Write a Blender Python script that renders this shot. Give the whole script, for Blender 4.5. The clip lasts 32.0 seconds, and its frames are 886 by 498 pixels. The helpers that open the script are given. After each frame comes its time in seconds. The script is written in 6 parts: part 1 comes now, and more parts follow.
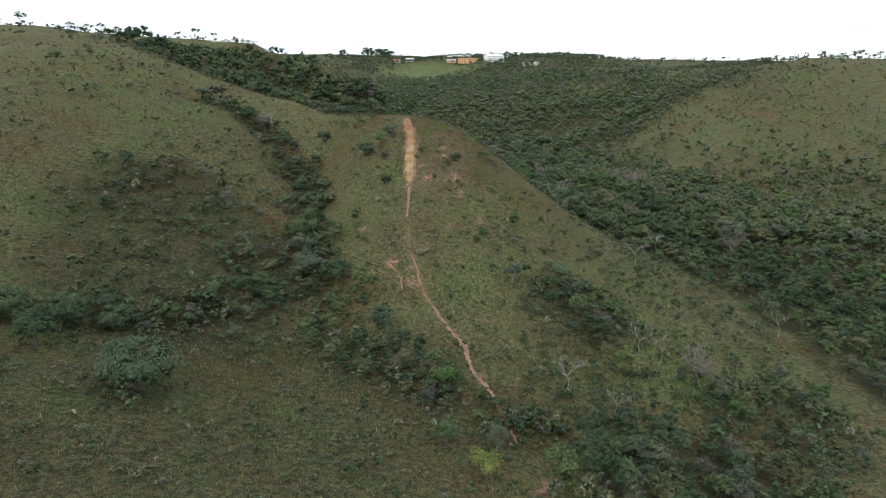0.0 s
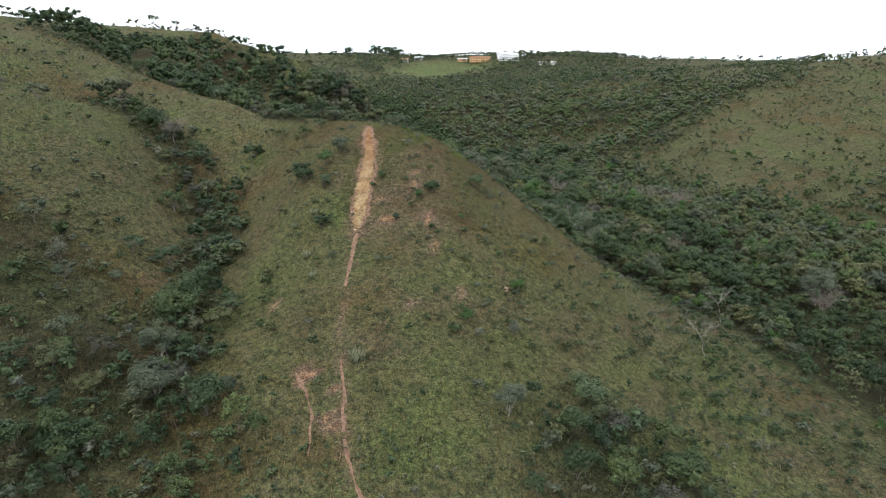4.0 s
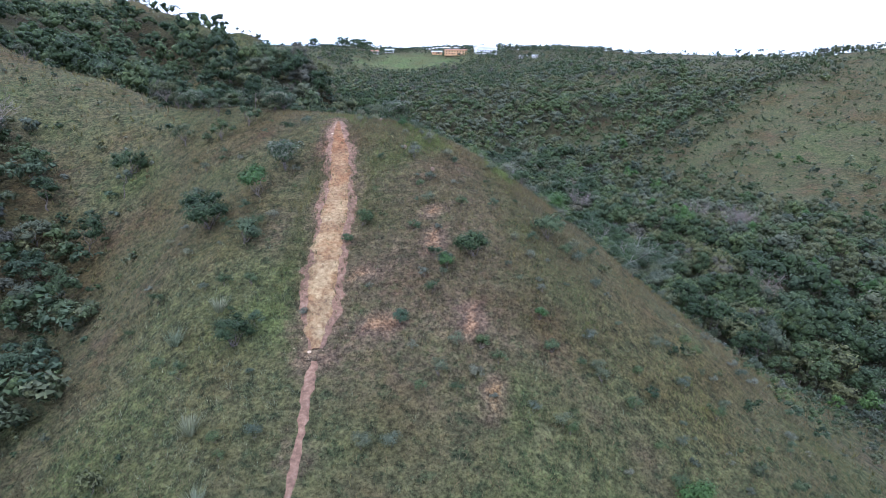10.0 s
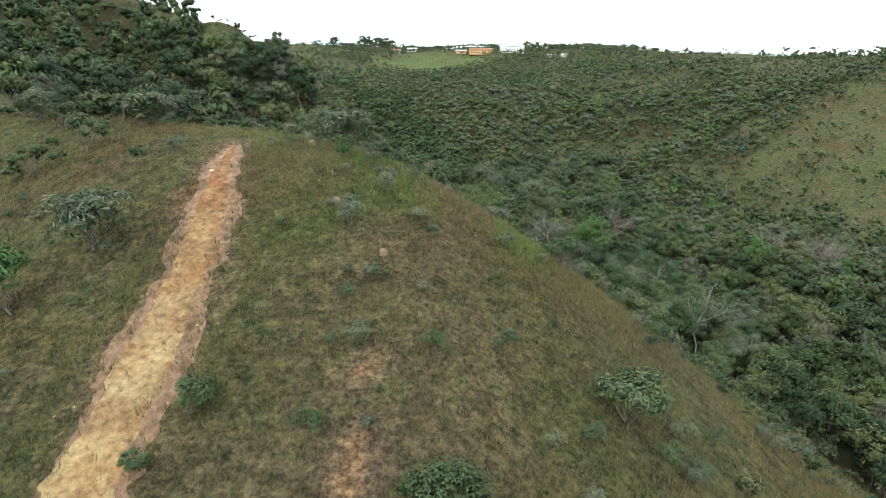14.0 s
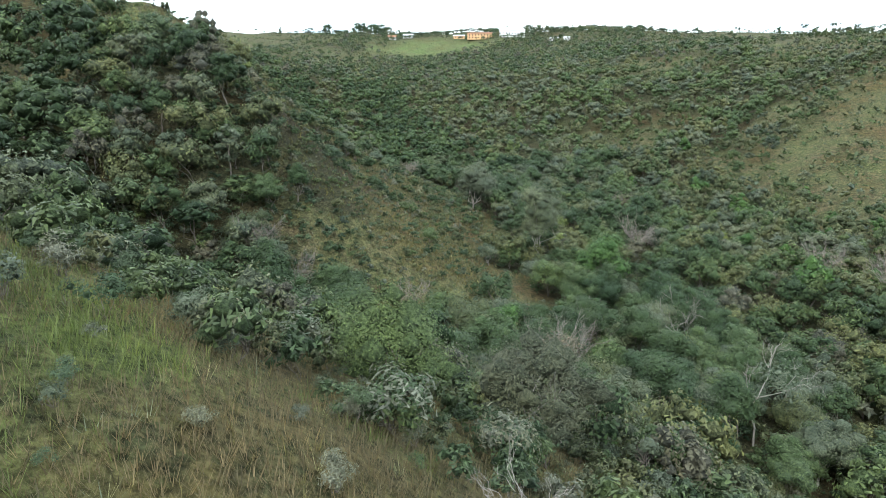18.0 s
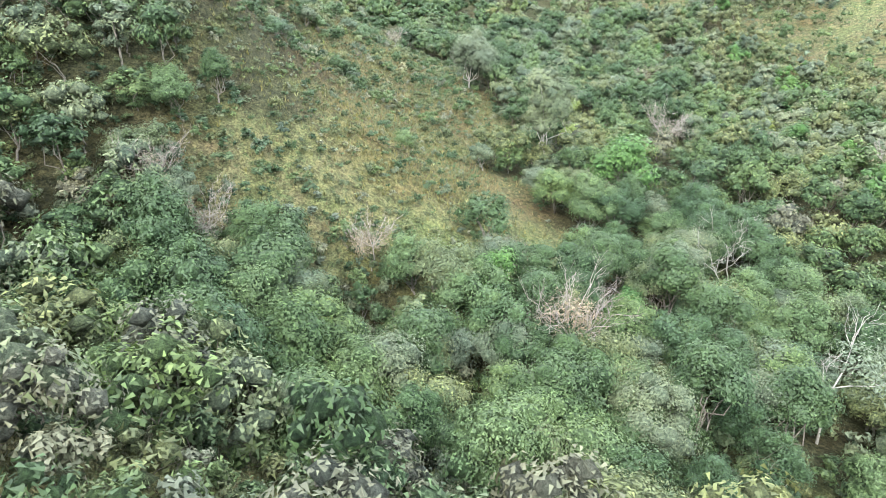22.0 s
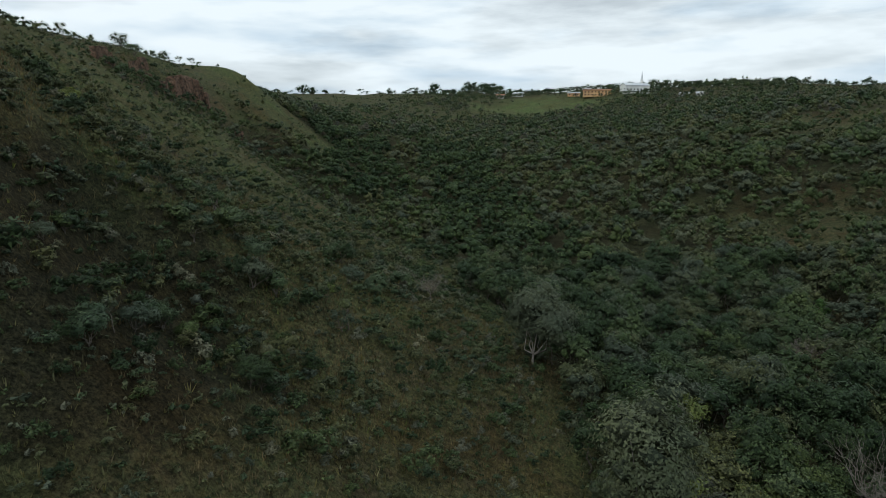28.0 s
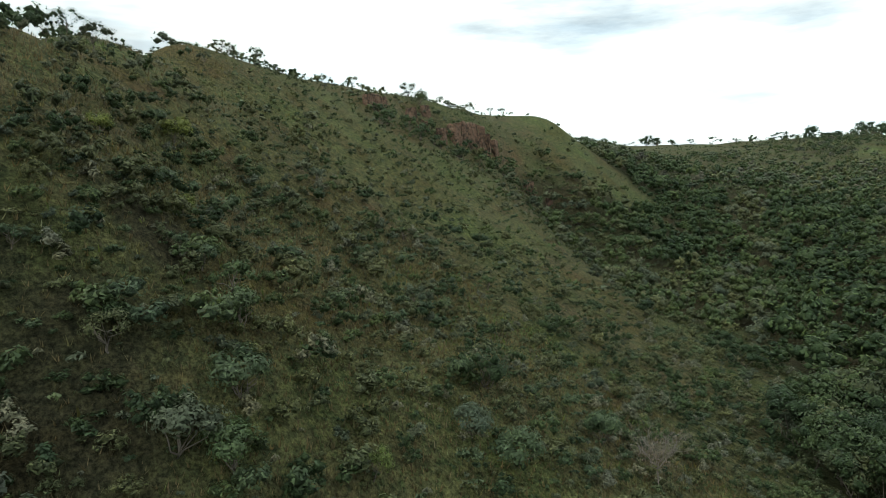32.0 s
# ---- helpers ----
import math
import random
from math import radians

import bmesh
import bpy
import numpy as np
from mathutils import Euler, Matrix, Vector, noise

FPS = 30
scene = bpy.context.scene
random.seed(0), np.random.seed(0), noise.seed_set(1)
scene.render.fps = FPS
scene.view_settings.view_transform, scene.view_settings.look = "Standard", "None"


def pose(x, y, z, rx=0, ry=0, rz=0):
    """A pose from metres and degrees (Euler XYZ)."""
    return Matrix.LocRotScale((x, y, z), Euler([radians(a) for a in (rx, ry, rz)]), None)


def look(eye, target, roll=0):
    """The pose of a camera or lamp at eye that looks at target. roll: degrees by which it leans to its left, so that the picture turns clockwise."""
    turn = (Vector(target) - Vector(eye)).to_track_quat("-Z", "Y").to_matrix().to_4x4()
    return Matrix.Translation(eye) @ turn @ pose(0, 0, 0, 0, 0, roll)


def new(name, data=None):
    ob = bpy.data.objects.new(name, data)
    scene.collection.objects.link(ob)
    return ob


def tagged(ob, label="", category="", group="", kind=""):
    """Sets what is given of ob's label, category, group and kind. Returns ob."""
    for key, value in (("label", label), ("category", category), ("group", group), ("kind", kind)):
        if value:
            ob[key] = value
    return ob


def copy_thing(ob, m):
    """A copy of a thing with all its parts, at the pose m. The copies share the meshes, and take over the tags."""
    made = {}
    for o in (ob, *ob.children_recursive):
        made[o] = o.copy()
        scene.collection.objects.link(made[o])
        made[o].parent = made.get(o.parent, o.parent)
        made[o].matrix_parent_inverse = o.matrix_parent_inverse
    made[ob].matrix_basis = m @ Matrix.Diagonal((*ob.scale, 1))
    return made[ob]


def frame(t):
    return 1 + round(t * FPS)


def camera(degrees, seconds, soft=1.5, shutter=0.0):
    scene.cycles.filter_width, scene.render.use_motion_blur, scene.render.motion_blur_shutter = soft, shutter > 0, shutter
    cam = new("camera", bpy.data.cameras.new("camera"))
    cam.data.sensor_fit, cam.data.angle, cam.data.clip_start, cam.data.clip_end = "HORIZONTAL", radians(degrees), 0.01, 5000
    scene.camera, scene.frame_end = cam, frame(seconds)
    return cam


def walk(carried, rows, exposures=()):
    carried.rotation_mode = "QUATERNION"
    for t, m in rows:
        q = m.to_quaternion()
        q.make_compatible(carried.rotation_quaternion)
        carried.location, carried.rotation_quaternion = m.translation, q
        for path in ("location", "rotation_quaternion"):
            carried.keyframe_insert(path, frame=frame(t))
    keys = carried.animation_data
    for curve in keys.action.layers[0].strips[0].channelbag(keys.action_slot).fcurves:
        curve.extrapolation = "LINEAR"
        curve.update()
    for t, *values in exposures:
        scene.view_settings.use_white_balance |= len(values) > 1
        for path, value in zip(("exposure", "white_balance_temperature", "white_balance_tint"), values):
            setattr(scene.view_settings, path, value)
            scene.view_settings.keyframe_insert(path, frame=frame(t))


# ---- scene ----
cam = camera(70.90, 32.0, soft=0.5)


def aim(x, y, z, yaw, pitch, roll):
    """A drone pose: yaw to the left of +y, pitch up, roll as in look()."""
    a, b = radians(yaw), radians(pitch)
    ahead = Vector((-math.sin(a) * math.cos(b), math.cos(a) * math.cos(b), math.sin(b)))
    return look((x, y, z), Vector((x, y, z)) + ahead, roll)


PATH = [
    (0, aim(-0.00, -140.00, 40.00, 1.39, -13.82, -0.18)),
    (0.5, aim(0.59, -135.01, 39.97, 1.36, -13.81, -0.15)),
    (1, aim(1.47, -128.97, 39.95, 1.38, -13.82, -0.18)),
    (1.5, aim(2.17, -123.33, 40.01, 1.36, -13.82, -0.11)),
    (2, aim(2.81, -117.68, 40.07, 1.32, -13.86, -0.15)),
    (2.5, aim(3.45, -112.24, 39.99, 1.25, -13.82, -0.08)),
    (4.5, aim(6.01, -89.20, 39.41, 4.82, -13.68, 0.48)),
    (5, aim(6.65, -83.94, 38.68, 10.55, -13.69, 0.53)),
    (5.5, aim(7.19, -79.79, 38.07, 18.33, -13.72, 0.55)),
    (6, aim(7.68, -76.42, 37.73, 22.69, -13.76, 0.60)),
    (6.5, aim(7.68, -73.73, 37.65, 23.68, -13.76, 0.66)),
    (7, aim(6.92, -71.36, 37.69, 24.52, -13.82, 0.73)),
    (7.5, aim(5.48, -69.05, 37.54, 25.25, -13.79, 0.75)),
    (8, aim(3.39, -66.05, 37.46, 17.53, -13.81, 0.64)),
    (8.5, aim(1.33, -62.74, 37.41, 5.78, -13.80, 0.51)),
    (9, aim(-0.71, -58.07, 37.32, 0.82, -13.82, 0.45)),
    (9.5, aim(-1.86, -53.84, 37.29, 0.06, -13.86, 0.56)),
    (10, aim(-2.50, -49.22, 37.31, -0.24, -13.88, 0.59)),
    (10.5, aim(-2.70, -44.67, 37.35, -0.27, -13.87, 0.57)),
    (11, aim(-2.60, -40.38, 37.41, -0.26, -13.91, 0.53)),
    (11.5, aim(-2.35, -37.42, 37.44, -0.30, -13.90, 0.54)),
    (12, aim(-1.94, -34.88, 37.50, -0.38, -13.93, 0.56)),
    (12.5, aim(-1.49, -32.42, 37.49, -0.50, -13.91, 0.61)),
    (13, aim(-0.96, -29.31, 37.46, 1.05, -13.86, 0.62)),
    (13.5, aim(-0.49, -26.05, 37.44, 2.49, -13.86, 0.61)),
    (14, aim(0.00, -22.40, 37.53, 2.08, -13.86, 0.76)),
    (14.5, aim(0.31, -19.96, 37.46, 1.89, -13.93, 0.91)),
    (16.5, aim(2.90, -8.19, 38.11, 2.52, -13.93, -0.25)),
    (17, aim(3.14, -5.03, 38.09, 2.57, -13.91, -0.29)),
    (17.5, aim(3.33, -1.85, 38.08, 2.60, -13.86, -0.31)),
    (18, aim(3.53, 0.89, 38.09, 2.63, -14.97, -0.45)),
    (18.5, aim(3.76, 3.62, 38.17, 2.75, -21.48, -0.45)),
    (19, aim(3.99, 6.02, 38.23, 2.81, -23.92, -0.47)),
    (19.5, aim(4.20, 8.18, 38.23, 2.77, -23.92, -0.43)),
    (20, aim(4.42, 10.39, 38.28, 2.74, -23.91, -0.38)),
    (20.5, aim(4.60, 12.52, 38.28, 2.80, -24.47, -0.48)),
    (21, aim(5.16, 14.82, 38.32, 3.22, -27.32, -0.70)),
    (21.5, aim(5.38, 17.07, 38.20, 3.27, -27.72, -0.69)),
    (22, aim(5.49, 19.49, 38.19, 3.29, -27.60, -0.77)),
    (22.5, aim(5.54, 21.95, 38.11, 3.11, -22.23, -0.64)),
    (23, aim(5.64, 24.73, 38.40, 2.94, -15.53, -0.59)),
    (23.5, aim(5.51, 27.67, 38.49, 2.61, -9.67, -0.44)),
    (24, aim(5.55, 30.38, 38.47, 2.53, -9.68, -0.45)),
    (24.5, aim(5.75, 33.36, 38.49, 2.45, -9.69, -0.38)),
    (26.5, aim(6.79, 45.79, 38.96, 1.73, -9.68, -0.26)),
    (27, aim(7.94, 50.92, 38.72, 2.36, -9.75, -0.54)),
    (27.5, aim(9.22, 55.46, 38.55, 7.75, -9.69, -0.49)),
    (28, aim(10.76, 60.47, 38.28, 13.61, -9.55, -0.42)),
    (28.5, aim(12.19, 65.30, 37.98, 21.90, -9.37, -0.42)),
    (29, aim(13.58, 70.86, 37.61, 33.17, -9.12, -0.22)),
    (29.5, aim(14.26, 75.27, 37.42, 37.11, -9.09, -0.11)),
    (30, aim(14.67, 80.56, 37.33, 42.22, -9.04, -0.07)),
    (30.5, aim(14.51, 84.83, 37.18, 43.64, -8.96, -0.11)),
    (31, aim(13.54, 89.53, 37.15, 44.64, -8.94, -0.24)),
    (31.5, aim(11.87, 93.75, 37.14, 45.18, -7.43, -0.30)),
    (32, aim(9.68, 97.72, 37.15, 45.46, -4.26, -0.40)),
]
EXPOSURES = [(0, -0.92, 6000, 10), (2.5, -0.91, 6000, 10), (4.5, -0.71, 6100, 13), (6, -0.44, 6200, 14), (7.5, -0.21, 5600, 19), (9, -0.46, 4950, 24), (10.5, -0.48, 5050, 21), (13, -0.45, 6150, 1), (17.5, -0.24, 6000, 2), (18, -0.06, 5800, 5), (18.5, 0.49, 5800, 6), (20, 0.94, 5800, 9), (21, 0.94, 5900, 6), (22, 1.30, 5900, 5), (23, 1.34, 5800, -1), (23.5, -0.2, 6200, -4), (24, -1.31, 5700, -11), (24.5, -1.71, 5900, -6), (26.5, -2.11, 6000, 2), (28, -2.01, 5900, 3), (29, -1.41, 6100, -1), (30, -0.76, 6200, 0), (31, -0.61, 6200, 0), (32, -1.2, 6300, -1)]
walk(cam, PATH, EXPOSURES)

# ---- world, sun ----
SUN_ELEVATION, SUN_TURN = radians(46), radians(203)
world = bpy.data.worlds.new("sky")
scene.world = world
world.use_nodes = True
wn, wl = world.node_tree.nodes, world.node_tree.links
for n in list(wn):
    wn.remove(n)
w_out = wn.new("ShaderNodeOutputWorld")
w_bg = wn.new("ShaderNodeBackground")
w_sky = wn.new("ShaderNodeTexSky")
w_sky.sky_type, w_sky.sun_disc = "NISHITA", False
w_sky.sun_elevation, w_sky.sun_rotation = SUN_ELEVATION, SUN_TURN
w_sky.air_density, w_sky.dust_density = 1.0, 2.0
w_co = wn.new("ShaderNodeTexCoord")
w_map = wn.new("ShaderNodeMapping")
w_map.inputs["Scale"].default_value = (1.0, 1.0, 5.0)
w_noise = wn.new("ShaderNodeTexNoise")
w_noise.inputs["Scale"].default_value = 2.6
w_noise.inputs["Detail"].default_value = 7.0
w_noise.inputs["Roughness"].default_value = 0.58
w_ramp = wn.new("ShaderNodeValToRGB")
w_ramp.color_ramp.elements[0].position, w_ramp.color_ramp.elements[0].color = 0.28, (0.45, 0.45, 0.45, 1)
w_ramp.color_ramp.elements[1].position = 0.53
w_cnoise = wn.new("ShaderNodeTexNoise")
w_cnoise.inputs["Scale"].default_value = 4.5
w_cnoise.inputs["Detail"].default_value = 6.0
w_cloud = wn.new("ShaderNodeValToRGB")
w_cloud.color_ramp.elements[0].position, w_cloud.color_ramp.elements[0].color = 0.33, (21.0, 23.5, 26.0, 1)
w_cloud.color_ramp.elements[1].position, w_cloud.color_ramp.elements[1].color = 0.56, (31.5, 31.6, 31.5, 1)
w_mix = wn.new("ShaderNodeMix")
w_mix.data_type = "RGBA"
wl.new(w_co.outputs["Generated"], w_map.inputs["Vector"])
wl.new(w_map.outputs["Vector"], w_noise.inputs["Vector"])
wl.new(w_map.outputs["Vector"], w_cnoise.inputs["Vector"])
wl.new(w_noise.outputs["Fac"], w_ramp.inputs["Fac"])
wl.new(w_cnoise.outputs["Fac"], w_cloud.inputs["Fac"])
wl.new(w_ramp.outputs["Color"], w_mix.inputs["Factor"])
wl.new(w_sky.outputs["Color"], w_mix.inputs["A"])
wl.new(w_cloud.outputs["Color"], w_mix.inputs["B"])
wl.new(w_mix.outputs["Result"], w_bg.inputs["Color"])
w_bg.inputs["Strength"].default_value = 0.12
wl.new(w_bg.outputs["Background"], w_out.inputs["Surface"])

sun = new("sun", bpy.data.lights.new("sun", "SUN"))
sun.data.energy, sun.data.angle, sun.data.color = 2.6, radians(8), (1.0, 0.93, 0.82)
sun.rotation_euler = (math.pi / 2 - SUN_ELEVATION, 0, math.pi - SUN_TURN)

# ---- the lie of the land: crests, flanks and stream lines, metres ----
RIDGES = {
    "trail_spur": [(14, -84, 2), (8, -64, 4.5), (2, -52, 8.5), (-4, -40, 12.5), (-8, -26, 18), (-9.6, -14.5, 22.9), (-10.6, -5, 28), (-11.5, 3, 32), (-12.4, 10, 34.6), (-15, 15, 35.6), (-25, 21, 36), (-42, 29, 38.5), (-65, 42, 44), (-90, 55, 51)],
    "near_hill": [(-93, 20, 49.5), (-108, 40, 55), (-118, 64, 59), (-128, 90, 61.5), (-140, 115, 64)],
    "hill_back": [(-125, 10, 49.5), (-140, 40, 57), (-155, 80, 64.5)],
    "west_ridge": [(-200, 40, 50), (-220, 120, 60), (-190, 200, 66), (-157, 246, 68.5)],
    "middle_spur": [(12, 62, 8), (2, 66, 13), (-8, 70, 20), (-17, 75.5, 27), (-26, 88, 38), (-33, 96, 43.5), (-50, 107, 52.8), (-66, 116, 55.6), (-78, 123, 58.6), (-90, 136, 62.6), (-97, 152, 62.8)],
}
RIDGES |= {
    "cliff_rim": [(-97, 153, 62), (-108, 185, 63.3), (-122, 219, 64), (-131, 250, 65.5), (-135, 282, 68)],
    "cliff_spur": [(-98, 214, 52), (-90, 213, 46.5), (-80, 209, 40), (-68, 203, 33), (-50, 195, 24), (-32, 188, 16)],
    "far_spur": [(-126, 284, 67.5), (-116, 273, 59.5), (-105, 263, 51.5), (-95, 255, 44), (-86, 248, 36.5), (-72, 236, 25)],
}
RIDGES |= {
    "east_hill": [(64, 150, 7.5), (84, 171, 18.5), (104, 189, 29.5), (124, 206, 39.5), (141, 219, 46.5), (175, 240, 56), (215, 265, 61)],
    "east_rim": [(330, 60, 66), (270, 190, 60), (240, 290, 60), (230, 390, 63), (180, 500, 70), (100, 600, 82), (0, 660, 86), (-110, 640, 82), (-230, 560, 80)],
    "fore_hill": [(-75, -110, 26), (-50, -98, 18.5), (-35, -89, 12.5), (-20, -96, 9), (5, -112, 6)],
}
STREAMS = {
    "main": [(-75, 420, 46), (-48, 330, 34), (-30, 270, 21), (-14, 215, 12), (-4, 175, 8), (16, 140, 7), (30, 108, 5.5), (40, 80, 3.5), (56, 40, -1), (74, 5, -5), (92, -60, -9), (115, -200, -16)],
    "head_west": [(-68, 268, 20), (-100, 330, 40), (-150, 380, 60)],
    "side": [(32, 64, 4.5), (15, 55, 7), (0, 50, 10), (-20, 48, 17), (-45, 53, 27), (-75, 72, 41)],
}
STREAMS |= {
    "gully": [(-62, 22, 37), (-46, 12, 30.5), (-34.5, 0, 20.5), (-28, -24, 14), (-25, -42, 10.5), (-17, -58, 6.5), (-2, -71, 3.5), (25, -82, -2), (60, -100, -8)],
    "west_gully": [(-25, -46, 9.5), (-42, -62, 11), (-60, -74, 16), (-85, -85, 24)],
    "ravine": [(-45, 216, 13), (-62, 221, 18), (-76, 227, 24), (-88, 235, 32.5), (-97, 243, 41), (-106, 251, 50)],
    "east_gully": [(30, 180, 10.5), (58, 184, 14), (80, 206, 20), (100, 230, 27), (118, 265, 36), (128, 305, 45), (133, 345, 53)],
}
FLANKS = {
    "spur_east": [(27, -50, 1.5), (18.3, -15, 15), (9.9, -20.7, 16.2), (6.5, -13, 22.6), (0.5, -19, 20.7), (0, -8.8, 26.8), (5.2, 6.8, 29.2), (40, 25, 2), (30, -20, 7.5), (24, 12, 14)],
    "spur_north": [(1, 18, 28.4), (-2.4, 16.8, 30.2), (6, 23, 24.5), (12, 34, 16)],
    "spur_west": [(-15, -23, 19), (-19, -5.4, 28), (-15, -9, 27), (-6.4, -35.4, 13.5), (-22, 6, 31.5)],
    "hill_face": [(-52, 1, 34), (-45, -10, 28.5), (-58, 14, 38), (-47, -23, 25), (-61, -26, 28), (-48, -40, 18), (-55, -58, 15.5), (-31, -57, 9), (-67, 22, 39), (-89.5, 13.5, 47)],
}
FLANKS |= {
    "crest": [(-4.6, 9.2, 34.5), (-2.1, 7.2, 33.4), (-2.6, 11.5, 32.8), (0.6, 6.2, 32.1), (1.4, 9.0, 31.1), (0.2, -0.1, 30.2), (2.8, -2, 28.4), (7.1, -5.7, 25.4), (-5.2, -6, 28.6), (-9.3, 15, 35.0), (-6.4, 12.6, 34.6), (-0.3, 18.2, 29.0)],
}
FLANKS |= {
    "middle_flank": [(-65, 104, 44.5), (-56, 99, 42), (-92, 127, 52.5), (-35, 104, 42.5), (-11, 97.5, 21.3), (-2.5, 82, 17.3), (1, 89, 12.8), (-22, 107, 30.5), (-29, 107, 37), (-19.7, 95, 27), (-24.4, 93, 35)],
    "middle_crest": [(-21, 84.4, 33.8), (-15.4, 84.4, 27.3), (-28.5, 87.8, 40.4), (-10.9, 94.6, 22.6), (-2.4, 82.8, 18.4), (-19, 91, 29.4)],
    "middle_gully": [(-27, 98.5, 33.2), (-22, 100, 28.2), (-17, 101.5, 23.4), (-10, 105, 18.2)],
    "bowl_side": [(-73, 134, 52), (-41, 120, 36.5), (-25, 116, 30.5), (-32, 134.5, 27.2), (-42, 147, 30), (-19.5, 132, 24), (-1.5, 120, 14), (-32, 167, 22), (-59, 158, 38.5)],
}
FLANKS |= {
    "east_foot": [(37, 102, 7), (58, 84, 7), (70, 70, 3), (68, 91, 5), (84, 8, -5), (73, 27, -1), (131, 171, 30), (125, 155, 24.5), (156, 114, 12), (150, 245, 45)],
    "head": [(-46, 341, 36), (-117, 345, 53), (-68, 342, 41), (50, 322, 44), (62, 293, 40), (75, 250, 31), (5, 205, 14)],
    "cliff": [(-93, 206, 46.5), (-97, 222, 47.5), (-102, 238, 46), (-100, 207, 59), (-105, 222, 60), (-111, 237, 60)],
    "village": [(42, 669, 85), (-60, 690, 88), (-40, 560, 66), (60, 560, 70)],
}
OUTER = [(-250, 1070, 115), (250, 1000, 90), (350, 480, 68), (600, 700, 80), (700, 200, 75), (600, -300, 60), (150, -500, -25), (-300, -400, 40), (-400, 0, 55), (-450, 400, 78), (-600, 900, 104), (0, 1500, 126), (1500, 1500, 118), (-1500, 1500, 150), (2400, -2400, 60), (-2400, -2400, 60), (2400, 2400, 140), (-2400, 2400, 170)]


def along(line, step):
    pts = [np.array(line[0], float)]
    for a, b in zip(line, line[1:]):
        a, b = np.array(a, float), np.array(b, float)
        n = max(1, int(np.linalg.norm((b - a)[:2]) / step))
        pts += [a + (b - a) * k / n for k in range(1, n + 1)]
    return pts


def land_fit():
    known = []
    for lines in (RIDGES, STREAMS):
        for line in lines.values():
            known += along(line, 12 if line[0][1] < 150 else 25)
    for pts in FLANKS.values():
        known += [np.array(p, float) for p in pts]
    known += [np.array(p, float) for p in OUTER]
    kept = []
    for p in known:
        if all(np.hypot(*(p - q)[:2]) > 2.4 for q in kept):
            kept.append(p)
    k = np.array(kept)
    d = np.sqrt(((k[:, None, :2] - k[None, :, :2]) ** 2).sum(-1) + SOFT * SOFT)
    n = len(k)
    a = np.zeros((n + 3, n + 3))
    a[:n, :n] = d - np.eye(n) * 1.5
    a[:n, n:] = np.c_[np.ones(n), k[:, :2] / 100]
    a[n:, :n] = a[:n, n:].T
    w = np.linalg.solve(a, np.r_[k[:, 2], 0, 0, 0])
    return k[:, :2], w


SOFT = 5.0
LAND_AT, LAND_W = land_fit()


def hashed(ix, iy, seed):
    h = (ix * 374761393 + iy * 668265263 + seed * 974711) & 0xFFFFFFFF
    h = ((h ^ (h >> 13)) * 1274126177) & 0xFFFFFFFF
    return ((h ^ (h >> 16)) & 0xFFFF) / 65535.0


def ripple(x, y, size, seed):
    """Smooth value noise, -1 to 1."""
    x, y = np.asarray(x, float) / size, np.asarray(y, float) / size
    ix, iy = np.floor(x).astype(np.int64), np.floor(y).astype(np.int64)
    fx, fy = x - ix, y - iy
    fx, fy = fx * fx * (3 - 2 * fx), fy * fy * (3 - 2 * fy)
    a, b = hashed(ix, iy, seed), hashed(ix + 1, iy, seed)
    c, d = hashed(ix, iy + 1, seed), hashed(ix + 1, iy + 1, seed)
    return 2 * ((a + (b - a) * fx) + ((c + (d - c) * fx) - (a + (b - a) * fx)) * fy) - 1


def land(x, y):
    """The height of the bare ground."""
    x, y = np.asarray(x, float), np.asarray(y, float)
    shape = x.shape
    x, y = x.ravel(), y.ravel()
    z = LAND_W[-3] + LAND_W[-2] * x / 100 + LAND_W[-1] * y / 100
    for (px, py), w in zip(LAND_AT, LAND_W):
        z = z + w * np.sqrt((x - px) ** 2 + (y - py) ** 2 + SOFT * SOFT)
    far = np.clip(np.hypot(x, y - 60) / 250, 0.25, 2.5)
    z = z + 0.9 * far * ripple(x, y, 31, 3) + 0.35 * ripple(x, y, 11, 4) + 0.13 * ripple(x, y, 3.7, 5)
    return z.reshape(shape)


def stretched(lo, hi, step, out_lo, out_hi, grow):
    mid = list(np.arange(lo, hi + step / 2, step))
    left, s = [mid[0]], step
    while left[-1] > out_lo:
        s *= grow
        left.append(left[-1] - s)
    right, s = [mid[-1]], step
    while right[-1] < out_hi:
        s *= grow
        right.append(right[-1] + s)
    return np.array(left[:0:-1] + mid + right[1:])


GX = stretched(-75, 70, 1.2, -3000, 3000, 1.045)
GY = stretched(-105, 150, 1.2, -900, 4500, 1.038)
GRID_X, GRID_Y = np.meshgrid(GX, GY)
GRID_Z = land(GRID_X, GRID_Y)


def ground_z(x, y):
    """The height of the ground sheet, between its own corners."""
    x, y = np.asarray(x, float), np.asarray(y, float)
    i = np.clip(np.searchsorted(GX, x) - 1, 0, len(GX) - 2)
    j = np.clip(np.searchsorted(GY, y) - 1, 0, len(GY) - 2)
    u, v = (x - GX[i]) / (GX[i + 1] - GX[i]), (y - GY[j]) / (GY[j + 1] - GY[j])
    return (GRID_Z[j, i] * (1 - u) + GRID_Z[j, i + 1] * u) * (1 - v) + (GRID_Z[j + 1, i] * (1 - u) + GRID_Z[j + 1, i + 1] * u) * v


